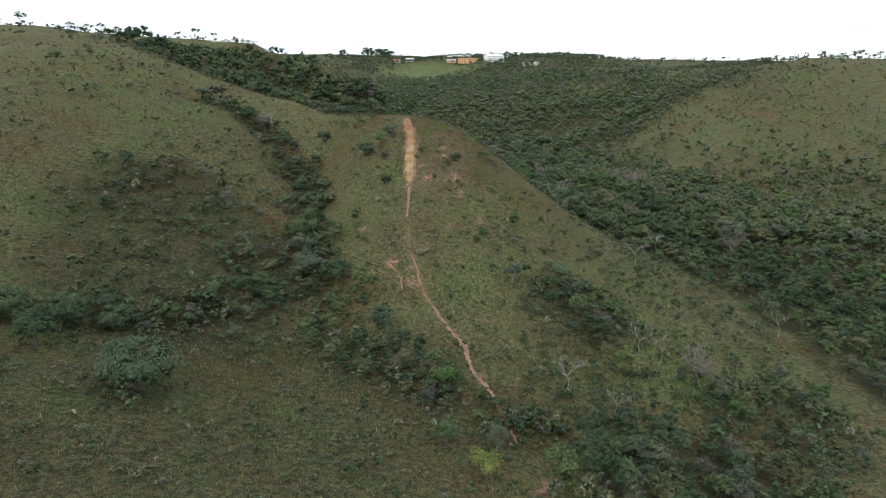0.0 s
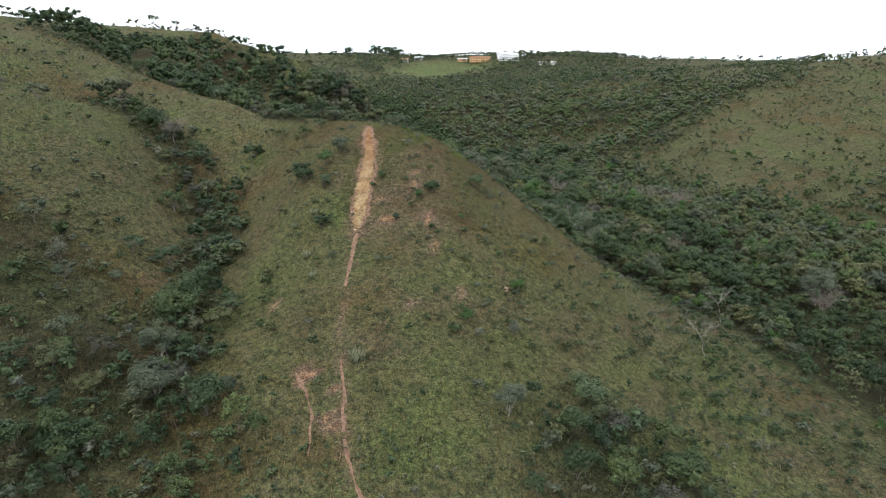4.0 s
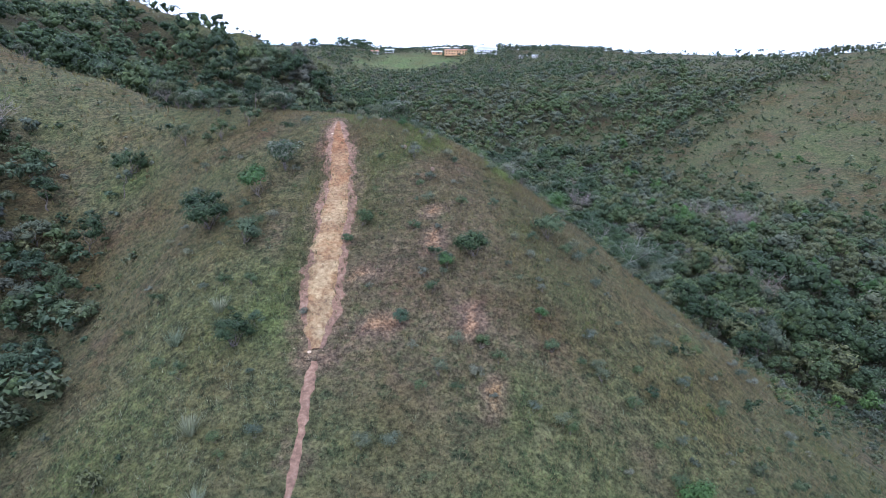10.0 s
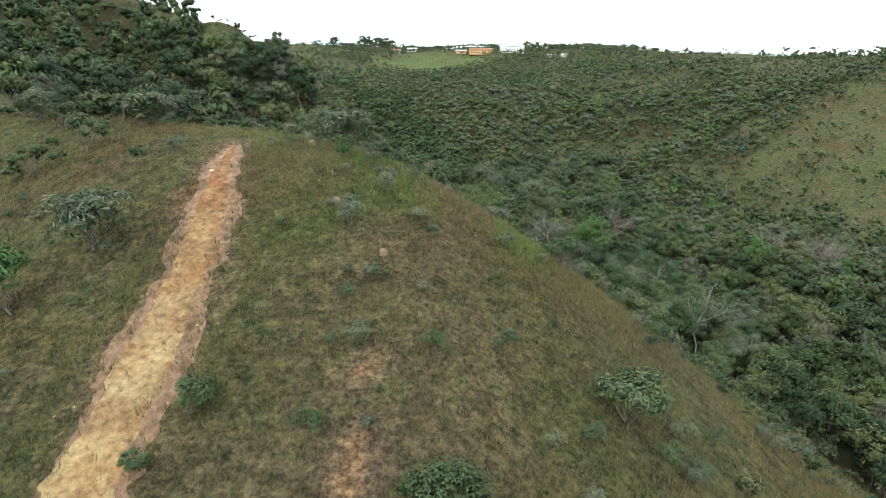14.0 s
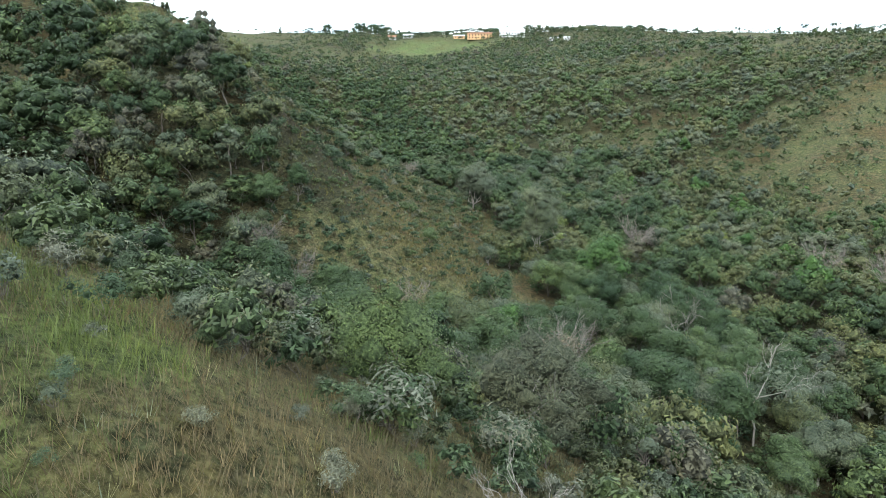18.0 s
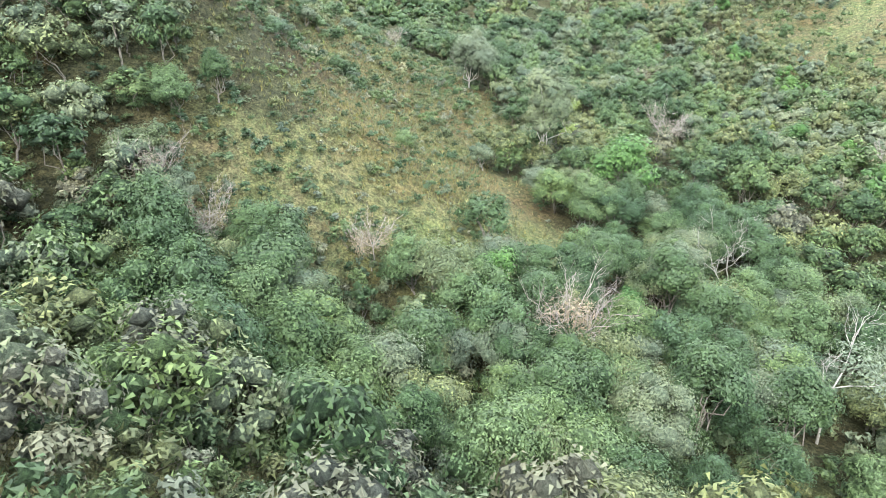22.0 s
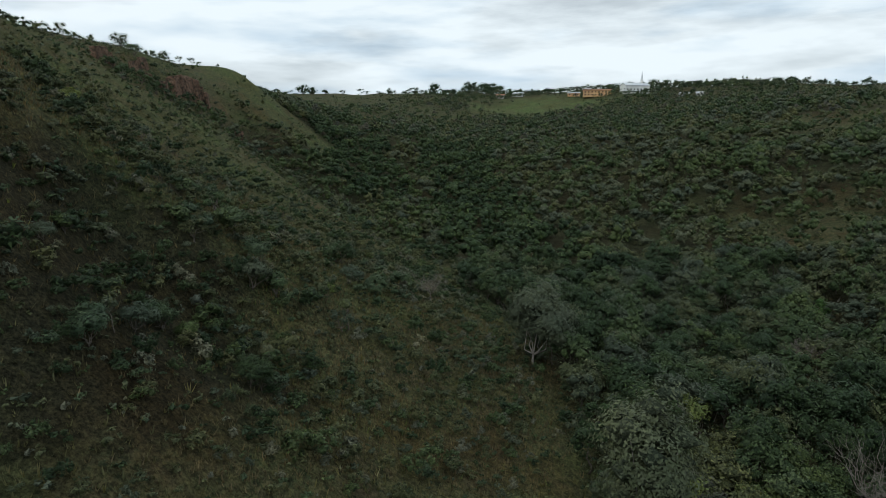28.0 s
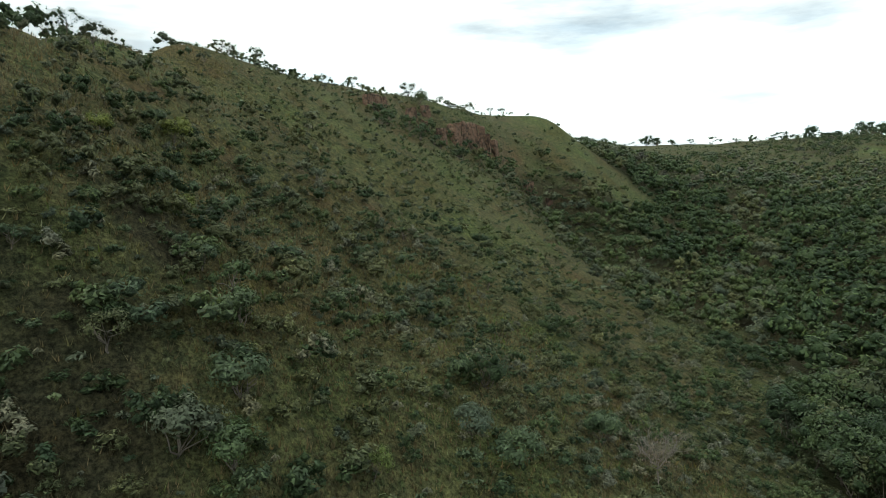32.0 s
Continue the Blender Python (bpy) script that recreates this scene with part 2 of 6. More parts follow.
def mesh_of(name, verts, faces, materials, smooth=False, material_of=None):
    """A mesh from arrays: verts (n, 3), faces (m, 3 or 4)."""
    verts, faces = np.asarray(verts, np.float32), np.asarray(faces, np.int32)
    me = bpy.data.meshes.new(name)
    me.vertices.add(len(verts))
    me.vertices.foreach_set("co", verts.ravel())
    me.loops.add(faces.size)
    me.loops.foreach_set("vertex_index", faces.ravel())
    me.polygons.add(len(faces))
    me.polygons.foreach_set("loop_start", np.arange(0, faces.size, faces.shape[1], dtype=np.int32))
    if material_of is not None:
        me.polygons.foreach_set("material_index", np.asarray(material_of, np.int32))
    me.polygons.foreach_set("use_smooth", np.full(len(faces), smooth))
    for m in materials:
        me.materials.append(m)
    me.update(calc_edges=True)
    return me


nx, ny = len(GX), len(GY)
q = np.arange(nx * ny).reshape(ny, nx)
GROUND_FACES = np.stack([q[:-1, :-1], q[:-1, 1:], q[1:, 1:], q[1:, :-1]], -1).reshape(-1, 4)

# ---- materials ----
def node_mat(name, rough=0.85, spec=0.25):
    m = bpy.data.materials.new(name)
    m.use_nodes = True
    n, l = m.node_tree.nodes, m.node_tree.links
    b = n["Principled BSDF"]
    b.inputs["Roughness"].default_value = rough
    b.inputs["Specular IOR Level"].default_value = spec
    return m, n, l, b


def noise_node(n, l, scale, detail=4.0, rough=0.6):
    geo = n.get("place") or n.new("ShaderNodeNewGeometry")
    geo.name = "place"
    t = n.new("ShaderNodeTexNoise")
    t.inputs["Scale"].default_value, t.inputs["Detail"].default_value, t.inputs["Roughness"].default_value = scale, detail, rough
    l.new(geo.outputs["Position"], t.inputs["Vector"])
    return t.outputs["Fac"]


def ramp(n, l, fac, stops):
    r = n.new("ShaderNodeValToRGB")
    e = r.color_ramp.elements
    while len(e) < len(stops):
        e.new(0.5)
    for k, (p, c) in enumerate(stops):
        e[k].position, e[k].color = p, (*c, 1) if len(c) == 3 else c
    l.new(fac, r.inputs["Fac"])
    return r.outputs["Color"]


def mixed(n, l, fac, a, b, how="MIX"):
    m = n.new("ShaderNodeMix")
    m.data_type, m.blend_type = "RGBA", how
    if isinstance(fac, float):
        m.inputs["Factor"].default_value = fac
    else:
        l.new(fac, m.inputs["Factor"])
    for key, v in (("A", a), ("B", b)):
        if isinstance(v, tuple):
            m.inputs[key].default_value = (*v, 1)
        else:
            l.new(v, m.inputs[key])
    return m.outputs["Result"]


def bumped(n, l, b, height, strength, far=0.1):
    u = n.new("ShaderNodeBump")
    u.inputs["Strength"].default_value, u.inputs["Distance"].default_value = strength, far
    l.new(height, u.inputs["Height"])
    l.new(u.outputs["Normal"], b.inputs["Normal"])


def math_node(n, l, how, a, b):
    m = n.new("ShaderNodeMath")
    m.operation = how
    for k, v in enumerate((a, b)):
        if isinstance(v, (int, float)):
            m.inputs[k].default_value = v
        else:
            l.new(v, m.inputs[k])
    return m.outputs[0]


def ground_material():
    m, n, l, b = node_mat("savannah_ground", 0.95, 0.08)
    grain = noise_node(n, l, 5.0, 6.0, 0.75)
    patch = noise_node(n, l, 0.16, 5.0, 0.65)
    broad = noise_node(n, l, 0.035, 4.0, 0.6)
    soil = n.new("ShaderNodeAttribute")
    soil.attribute_name = "soil"
    parts = n.new("ShaderNodeSeparateColor")
    l.new(soil.outputs["Color"], parts.inputs["Color"])
    tussock = noise_node(n, l, 1.1, 5.0, 0.7)
    grass = ramp(n, l, patch, [(0.34, (0.105, 0.080, 0.046)), (0.46, (0.100, 0.090, 0.042)), (0.58, (0.090, 0.091, 0.037)), (0.70, (0.130, 0.116, 0.061))])
    dry = ramp(n, l, grain, [(0.30, (0.072, 0.060, 0.037)), (0.55, (0.132, 0.112, 0.068)), (0.75, (0.184, 0.164, 0.104))])
    lush = ramp(n, l, grain, [(0.30, (0.058, 0.076, 0.025)), (0.70, (0.148, 0.182, 0.060))])
    col = mixed(n, l, math_node(n, l, "MULTIPLY", broad, 0.5), grass, dry)
    col = mixed(n, l, parts.outputs["Blue"], col, lush)
    scrub = ramp(n, l, grain, [(0.35, (0.030, 0.038, 0.018)), (0.65, (0.070, 0.082, 0.038))])
    # Hollows between tussocks take the scrub green darker: their shade put into the colour.
    col = mixed(n, l, ramp(n, l, tussock, [(0.38, (0.95, 0.95, 0.95)), (0.50, (0.0, 0.0, 0.0))]), col, scrub)
    bushy = ramp(n, l, noise_node(n, l, 0.5, 5.0, 0.72), [(0.46, (0.0, 0.0, 0.0)), (0.54, (1.0, 1.0, 1.0))])
    col = mixed(n, l, math_node(n, l, "MULTIPLY", bushy, math_node(n, l, "MULTIPLY", soil.outputs["Alpha"], 0.5)), col, scrub)
    red = ramp(n, l, grain, [(0.25, (0.088, 0.060, 0.039)), (0.55, (0.150, 0.106, 0.070)), (0.80, (0.225, 0.166, 0.112))])
    ragged = math_node(n, l, "ADD", parts.outputs["Red"], math_node(n, l, "MULTIPLY", math_node(n, l, "SUBTRACT", noise_node(n, l, 1.9, 6.0, 0.7), 0.5), 1.1))
    reach = ramp(n, l, ragged, [(0.18, (0.0, 0.0, 0.0)), (0.62, (1.0, 1.0, 1.0))])
    col = mixed(n, l, math_node(n, l, "MULTIPLY", reach, ramp(n, l, parts.outputs["Red"], [(0.02, (0.0, 0.0, 0.0)), (0.2, (1.0, 1.0, 1.0))])), col, red)
    raw = ramp(n, l, grain, [(0.25, (0.13, 0.070, 0.040)), (0.52, (0.27, 0.155, 0.085)), (0.78, (0.42, 0.28, 0.17))])
    open_soil = math_node(n, l, "ADD", parts.outputs["Red"], math_node(n, l, "MULTIPLY", math_node(n, l, "SUBTRACT", noise_node(n, l, 2.6, 5.0, 0.7), 0.5), 0.8))
    col = mixed(n, l, ramp(n, l, open_soil, [(0.72, (0.0, 0.0, 0.0)), (1.2, (0.75, 0.75, 0.75))]), col, raw)
    # Dark floor colour: fallen leaves, burnt soil, and shade painted between bushes.
    litter_shade = ramp(n, l, grain, [(0.30, (0.020, 0.021, 0.012)), (0.70, (0.056, 0.053, 0.029))])
    col = mixed(n, l, parts.outputs["Green"], col, litter_shade)
    speck = ramp(n, l, grain, [(0.36, (0.32, 0.32, 0.32)), (0.58, (1.3, 1.3, 1.3))])
    col = mixed(n, l, 0.8, col, speck, "MULTIPLY")
    clod = ramp(n, l, noise_node(n, l, 1.7, 3.0, 0.6), [(0.37, (0.60, 0.62, 0.64)), (0.5, (0.98, 0.98, 0.98)), (0.63, (1.34, 1.30, 1.22))])
    col = mixed(n, l, 0.85, col, clod, "MULTIPLY")
    sweep = ramp(n, l, noise_node(n, l, 0.07, 4.0, 0.6), [(0.36, (0.96, 0.80, 0.72)), (0.5, (1.0, 1.0, 1.0)), (0.64, (0.92, 1.06, 0.86))])
    col = mixed(n, l, 0.9, col, sweep, "MULTIPLY")
    l.new(col, b.inputs["Base Color"])
    bumped(n, l, b, math_node(n, l, "ADD", tussock, math_node(n, l, "MULTIPLY", grain, 0.5)), 1.0, 0.5)
    return m


LEAF_TONES = {}


def tone_of(n, l):
    """The tone of each plant of a stand; a plant standing alone has none."""
    t = n.new("ShaderNodeAttribute")
    t.attribute_name = "tone"
    return ramp(n, l, t.outputs["Fac"], [(0.0, (1.0, 1.0, 1.0)), (0.1, (0.58, 0.64, 0.66)), (0.5, (0.94, 0.93, 0.94)), (0.85, (1.14, 1.06, 0.99)), (1.0, (1.45, 1.32, 1.24))])


def leaf_material(name, dark, light, tint=0.22, rough=0.6):
    """Leaves: each leaf and each plant a little different, some light let through."""
    m, n, l, b = node_mat(name, rough, 0.3)
    # Dark end deepened to stand in for missing shade inside the foliage.
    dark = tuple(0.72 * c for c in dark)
    LEAF_TONES[name] = (dark, light)
    geo = n.new("ShaderNodeNewGeometry")
    geo.name = "place"
    leaf = ramp(n, l, geo.outputs["Random Per Island"], [(0.0, tuple(0.8 * a + 0.2 * c for a, c in zip(dark, light))), (0.75, tuple((a + c) / 2 for a, c in zip(dark, light))), (1.0, tuple(0.2 * a + 0.8 * c for a, c in zip(dark, light)))])
    info = n.new("ShaderNodeObjectInfo")
    plant = ramp(n, l, info.outputs["Random"], [(0.0, (0.72, 0.80, 0.75)), (0.35, (1.0, 1.0, 0.95)), (0.7, (0.95, 0.92, 0.8)), (1.0, (1.15, 1.12, 0.85))])
    stand = ramp(n, l, noise_node(n, l, 0.17, 3.0), [(0.32, (0.66, 0.76, 0.74)), (0.5, (1.0, 1.0, 1.0)), (0.68, (1.2, 1.15, 0.95))])
    col = mixed(n, l, 1.0, leaf, plant, "MULTIPLY")
    col = mixed(n, l, 0.8, col, stand, "MULTIPLY")
    col = mixed(n, l, 1.0, col, tone_of(n, l), "MULTIPLY")
    l.new(col, b.inputs["Base Color"])
    out = n["Material Output"]
    thin = n.new("ShaderNodeBsdfTranslucent")
    l.new(col, thin.inputs["Color"])
    mix = n.new("ShaderNodeMixShader")
    mix.inputs["Fac"].default_value = tint
    l.new(b.outputs["BSDF"], mix.inputs[1])
    l.new(thin.outputs["BSDF"], mix.inputs[2])
    l.new(mix.outputs["Shader"], out.inputs["Surface"])
    return m


def mottled(name, stops, scale, rough=0.9, bump=0.5, far=0.05, spec=0.2):
    m, n, l, b = node_mat(name, rough, spec)
    f = noise_node(n, l, scale, 6.0, 0.65)
    big = ramp(n, l, noise_node(n, l, scale * 0.13, 3.0), [(0.35, (0.72, 0.72, 0.74)), (0.62, (1.1, 1.08, 1.05))])
    col = mixed(n, l, 0.8, ramp(n, l, f, stops), big, "MULTIPLY")
    l.new(col, b.inputs["Base Color"])
    bumped(n, l, b, f, bump, far)
    return m


def leaf_mass(leaf):
    """The closed inner foliage of a clump, of the same leaf: fine leafy grain and deep relief."""
    if leaf.name not in LEAF_TONES:
        return leaf
    name = leaf.name + "_mass"
    if name in bpy.data.materials:
        return bpy.data.materials[name]
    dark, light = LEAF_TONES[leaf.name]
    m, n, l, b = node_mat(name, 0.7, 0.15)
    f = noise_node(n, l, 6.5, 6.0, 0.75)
    # Colour darkens in the bump's hollows: shade between leaves put into the tone.
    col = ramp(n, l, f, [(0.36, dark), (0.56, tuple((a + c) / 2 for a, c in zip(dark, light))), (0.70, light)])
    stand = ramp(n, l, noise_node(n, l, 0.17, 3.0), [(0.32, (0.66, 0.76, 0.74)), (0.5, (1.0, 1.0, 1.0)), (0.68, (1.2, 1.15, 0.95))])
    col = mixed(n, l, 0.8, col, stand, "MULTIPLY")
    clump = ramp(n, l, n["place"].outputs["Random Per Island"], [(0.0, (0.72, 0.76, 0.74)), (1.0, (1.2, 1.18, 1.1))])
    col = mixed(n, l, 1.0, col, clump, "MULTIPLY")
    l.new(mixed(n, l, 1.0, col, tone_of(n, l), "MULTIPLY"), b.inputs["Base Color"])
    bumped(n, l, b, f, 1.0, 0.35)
    return m


GROUND = ground_material()
def trail_material():
    """Yellow gravel that turns red towards the crest."""
    m = mottled("trail_gravel", [(0.30, (0.12, 0.075, 0.042)), (0.42, (0.215, 0.15, 0.075)), (0.56, (0.305, 0.225, 0.115)), (0.75, (0.43, 0.34, 0.20))], 3.6, 0.95, 0.9, 0.09)
    n, l = m.node_tree.nodes, m.node_tree.links
    b = n["Principled BSDF"]
    old = b.inputs["Base Color"].links[0].from_socket
    cut = n.new("ShaderNodeSeparateXYZ")
    l.new(n["place"].outputs["Position"], cut.inputs[0])
    way = math_node(n, l, "ADD", math_node(n, l, "MULTIPLY", cut.outputs["Y"], 0.06), noise_node(n, l, 0.9, 4.0))
    blotch = ramp(n, l, noise_node(n, l, 0.75, 4.0, 0.65), [(0.42, (1.0, 1.0, 1.0)), (0.62, (0.72, 0.55, 0.47))])
    old = mixed(n, l, 0.8, old, blotch, "MULTIPLY")
    shade = ramp(n, l, way, [(0.1, (1.0, 1.0, 1.0)), (0.85, (0.80, 0.62, 0.56))])
    l.new(mixed(n, l, 1.0, old, shade, "MULTIPLY"), b.inputs["Base Color"])
    return m


TRAIL = trail_material()
REDDISH = mottled("red_gravel", [(0.30, (0.11, 0.066, 0.042)), (0.52, (0.20, 0.122, 0.078)), (0.75, (0.30, 0.20, 0.135))], 3.4, 0.95, 0.9, 0.1)
BARK = mottled("grey_bark", [(0.3, (0.075, 0.062, 0.050)), (0.7, (0.21, 0.185, 0.155))], 9.0)
PALE_BARK = mottled("pale_bark", [(0.3, (0.17, 0.155, 0.135)), (0.7, (0.34, 0.315, 0.28))], 8.0)
DRY_TWIG = mottled("dry_twigs", [(0.3, (0.15, 0.125, 0.11)), (0.7, (0.29, 0.25, 0.225))], 6.0)
CLIFF_ROCK = mottled("red_cliff_rock", [(0.30, (0.035, 0.030, 0.024)), (0.45, (0.095, 0.066, 0.047)), (0.57, (0.20, 0.125, 0.088)), (0.75, (0.085, 0.078, 0.055))], 1.1, 0.95, 1.0, 0.6)
MOUND = mottled("mound_earth", [(0.3, (0.16, 0.11, 0.075)), (0.7, (0.27, 0.20, 0.145))], 7.0, 0.95, 1.0, 0.06)
STONE = mottled("trail_stone", [(0.3, (0.33, 0.24, 0.15)), (0.7, (0.58, 0.46, 0.31))], 9.0, 0.9, 0.6, 0.03)

LEAF_DARK = leaf_material("leaf_dark_green", (0.013, 0.0273, 0.0112), (0.086, 0.1331, 0.0563))
LEAF_MID = leaf_material("leaf_green", (0.0247, 0.0428, 0.0167), (0.1438, 0.1997, 0.0832))
LEAF_OLIVE = leaf_material("leaf_olive", (0.0352, 0.0453, 0.0211), (0.1855, 0.2074, 0.0998))
LEAF_GREY = leaf_material("leaf_grey_green", (0.0417, 0.0558, 0.036), (0.168, 0.198, 0.133))
LEAF_BRIGHT = leaf_material("leaf_bright_green", (0.0234, 0.0521, 0.013), (0.1129, 0.2099, 0.0589))
LEAF_YELLOW = leaf_material("leaf_yellow_green", (0.0638, 0.0837, 0.0192), (0.3132, 0.3597, 0.1062))
LEAF_BLUE = leaf_material("leaf_blue_green", (0.026, 0.0434, 0.0236), (0.1344, 0.1894, 0.0998))
LEAF_SILVER = leaf_material("leaf_silver_tip", (0.045, 0.056, 0.034), (0.27, 0.275, 0.21))
LEAF_HAZE = leaf_material("leaf_pale_olive", (0.045, 0.052, 0.031), (0.165, 0.178, 0.115))
LEAF_SOFT = leaf_material("leaf_soft_grey", (0.062, 0.075, 0.048), (0.165, 0.19, 0.125))
LEAF_PINK = leaf_material("leaf_pink_dry", (0.0677, 0.0546, 0.0459), (0.3011, 0.2458, 0.2099))
LEAF_DRY = leaf_material("leaf_dry_grey", (0.052, 0.054, 0.042), (0.165, 0.165, 0.132))
GRASS_DRY = leaf_material("grass_dry", (0.0781, 0.0608, 0.0328), (0.2801, 0.238, 0.1368), 0.4)
GRASS_OLIVE = leaf_material("grass_olive", (0.066, 0.068, 0.026), (0.235, 0.222, 0.100), 0.4)
GRASS_GREEN = leaf_material("grass_green", (0.066, 0.096, 0.025), (0.245, 0.300, 0.092), 0.4)
GRASS_PALE = leaf_material("grass_pale", (0.1663, 0.1728, 0.1032), (0.4202, 0.4335, 0.2852), 0.4)

# ---- what grows where ----
rng = np.random.default_rng(7)


def smooth(a, b, v):
    t = np.clip((np.asarray(v, float) - a) / (b - a), 0, 1)
    return t * t * (3 - 2 * t)


def off_line(x, y, line):
    """Distance to a line of the plan, in plan."""
    best = np.full(np.shape(x), 1e9)
    for a, b in zip(line, line[1:]):
        ax, ay, bx, by = a[0], a[1], b[0], b[1]
        ll = (bx - ax) ** 2 + (by - ay) ** 2
        t = np.clip(((x - ax) * (bx - ax) + (y - ay) * (by - ay)) / ll, 0, 1)
        best = np.minimum(best, np.hypot(x - ax - t * (bx - ax), y - ay - t * (by - ay)))
    return best


MAIN_Y = [p[1] for p in STREAMS["main"]][::-1]
MAIN_X = [p[0] for p in STREAMS["main"]][::-1]


def blob(x, y, cx, cy, r):
    return smooth(r, r * 0.45, np.hypot(x - cx, y - cy) + 0.22 * r * ripple(x, y, r * 0.45, 9))


def bank_reach(y):
    """How far the stream wood climbs its western bank."""
    return np.interp(y, [-60, 30, 60, 80, 105, 130, 165, 190, 215, 250, 320], [27, 26, 26, 25, 25, 17, 10, 9, 15, 26, 40])


CREST_X = [p[0] for p in RIDGES["middle_spur"]][::-1]
CREST_Y = [p[1] for p in RIDGES["middle_spur"]][::-1]


HILL_X, HILL_Y = [p[0] for p in RIDGES["east_hill"]], [p[1] for p in RIDGES["east_hill"]]


def nose(x, y):
    """The open grassy nose of the eastern hill."""
    return smooth(2, -7, y - np.interp(x, HILL_X, HILL_Y)) * smooth(70, 84, x) * smooth(108, 138, y + 6 * ripple(x, y, 18, 17))


def woods(x, y):
    """0 to 1: how closely trees stand."""
    d = off_line(x, y, STREAMS["main"]) + 5 * ripple(x, y, 17, 11)
    east = np.asarray(x) > np.interp(y, MAIN_Y, MAIN_X)
    f = np.where(east, smooth(74, 50, d) * np.where(np.asarray(y) > 130, 0.9, 1.0), smooth(1.0, 0.62, d / bank_reach(y)))
    f = np.where(east & (y > 75) & (y < 200), np.minimum(f, smooth(72, 46, d)), f)
    f = np.maximum(f, smooth(17, 9, off_line(x, y, STREAMS["side"]) + 3 * ripple(x, y, 9, 12)))
    f = np.maximum(f, 0.6 * smooth(5.5, 2, off_line(x, y, STREAMS["gully"]) + 2.5 * ripple(x, y, 7, 13)))
    f = np.maximum(f, 0.55 * smooth(6, 3, off_line(x, y, STREAMS["west_gully"])))
    f = np.maximum(f, 0.5 * smooth(6, 2, off_line(x, y, STREAMS["ravine"])))
    f = np.maximum(f, smooth(38, 18, off_line(x, y, STREAMS["head_west"])) * (1 - 0.95 * blob(x, y, -104, 284, 30)))
    f = np.maximum(f, 0.9 * blob(x, y, -34, 66, 32) * smooth(1, 5, np.interp(x, CREST_X, CREST_Y) - y))
    f = np.maximum(f, 0.8 * blob(x, y, -85, 98, 42) * smooth(0, 5, np.interp(x, CREST_X, CREST_Y) - y))
    f = np.maximum(f, 0.55 * blob(x, y, -22, 30, 14))
    f = np.maximum(f, 0.8 * blob(x, y, 10, 36, 15))
    f = np.maximum(f, 0.6 * blob(x, y, 44, -60, 15))
    f = np.maximum(f, 0.85 * blob(x, y, 12, 99, 9))
    f = np.maximum(f, 0.5 * blob(x, y, -34, -44, 13))
    f = np.maximum(f, 0.45 * blob(x, y, -19, -46, 8))
    f = np.maximum(f, 0.9 * blob(x, y, 30, -84, 24))
    f = np.maximum(f, 0.75 * blob(x, y, 20, -44, 12))
    north = smooth(175, 240, y) * smooth(-105, -70, x - 60 * smooth(300, 340, y) * -1) * smooth(190, 120, x) * smooth(735, 690, y)
    f = np.maximum(f, north * (0.84 - 0.30 * smooth(290, 400, y + 0.5 * x) + 0.4 * ripple(x, y, 45, 14)))
    hill = smooth(30, 70, x) * smooth(-40, 40, y) * smooth(440, 330, y)
    f = np.maximum(f, hill * np.clip(0.25 + 0.5 * ripple(x, y, 38, 15), 0.05, 0.6) * (1 - 0.75 * nose(x, y)))
    f = np.where(east & (y < 200), f * (1 - 0.8 * nose(x, y)), f)
    f = np.maximum(f, 0.95 * smooth(15, 6, off_line(x, y, STREAMS["east_gully"]) + 4 * ripple(x, y, 14, 16)))
    field = blob(x, y, -30, 560, 75)
    return np.clip(f, 0, 1) * (1 - field)


TRACK = [(-12.2, 10.5), (-11.6, 6.4), (-10.6, 1.3), (-10.4, -2.3), (-10.1, -6.9), (-10.0, -12.3), (-9.7, -15.8), (-9.6, -19.4), (-9.5, -26), (-9.0, -30), (-8.2, -35), (-6.7, -41), (-5.8, -46), (-3.4, -52), (-0.8, -56.7), (1.2, -60.4), (1.8, -64.7), (4.3, -68.8), (5.8, -73), (6.8, -77.5), (7.6, -83.8), (9.2, -87), (12, -94)]
BARE = [(0.5, -18.2, 1.0), (0.0, -16.6, 0.8), (-0.6, -14.0, 1.3), (-1.2, -12.6, 0.9), (-2.9, -7.8, 1.3), (-3.0, -4.4, 1.0), (-6.9, -14.0, 1.0), (-5.2, -13.6, 0.9), (-7.4, -10.5, 0.9), (3.9, -24.1, 1.0), (-1.3, -27.5, 1.3), (-17.4, -27.2, 1.2), (-11.3, -38, 1.6), (-7.5, -40.5, 1.3), (-7.6, -44.5, 1.4), (2.8, -66.5, 1.2), (6.3, -76, 1.3), (9.0, -86, 1.6), (-47, -49, 6), (-33, -60, 4.5), (-25, -58, 3), (-57, -52, 5), (-36, 1, 2), (-27, 101, 2.0), (-20.5, 105.5, 2.2)]
SCORCHED = [(-23, 92, 12), (-19, 84, 9), (-26, 101, 6), (-15, 76, 5), (-30, 112, 4), (-13, 88, 4), (-17.5, 96, 8), (-13, 99, 5), (-22, 104, 6)]


def dry_zone(x, y):
    """The dry reddish grass beside the trail."""
    return np.maximum(blob(x, y, -4, -11, 11), blob(x, y, -3, -2, 7.5)) * smooth(-11, -9, x)


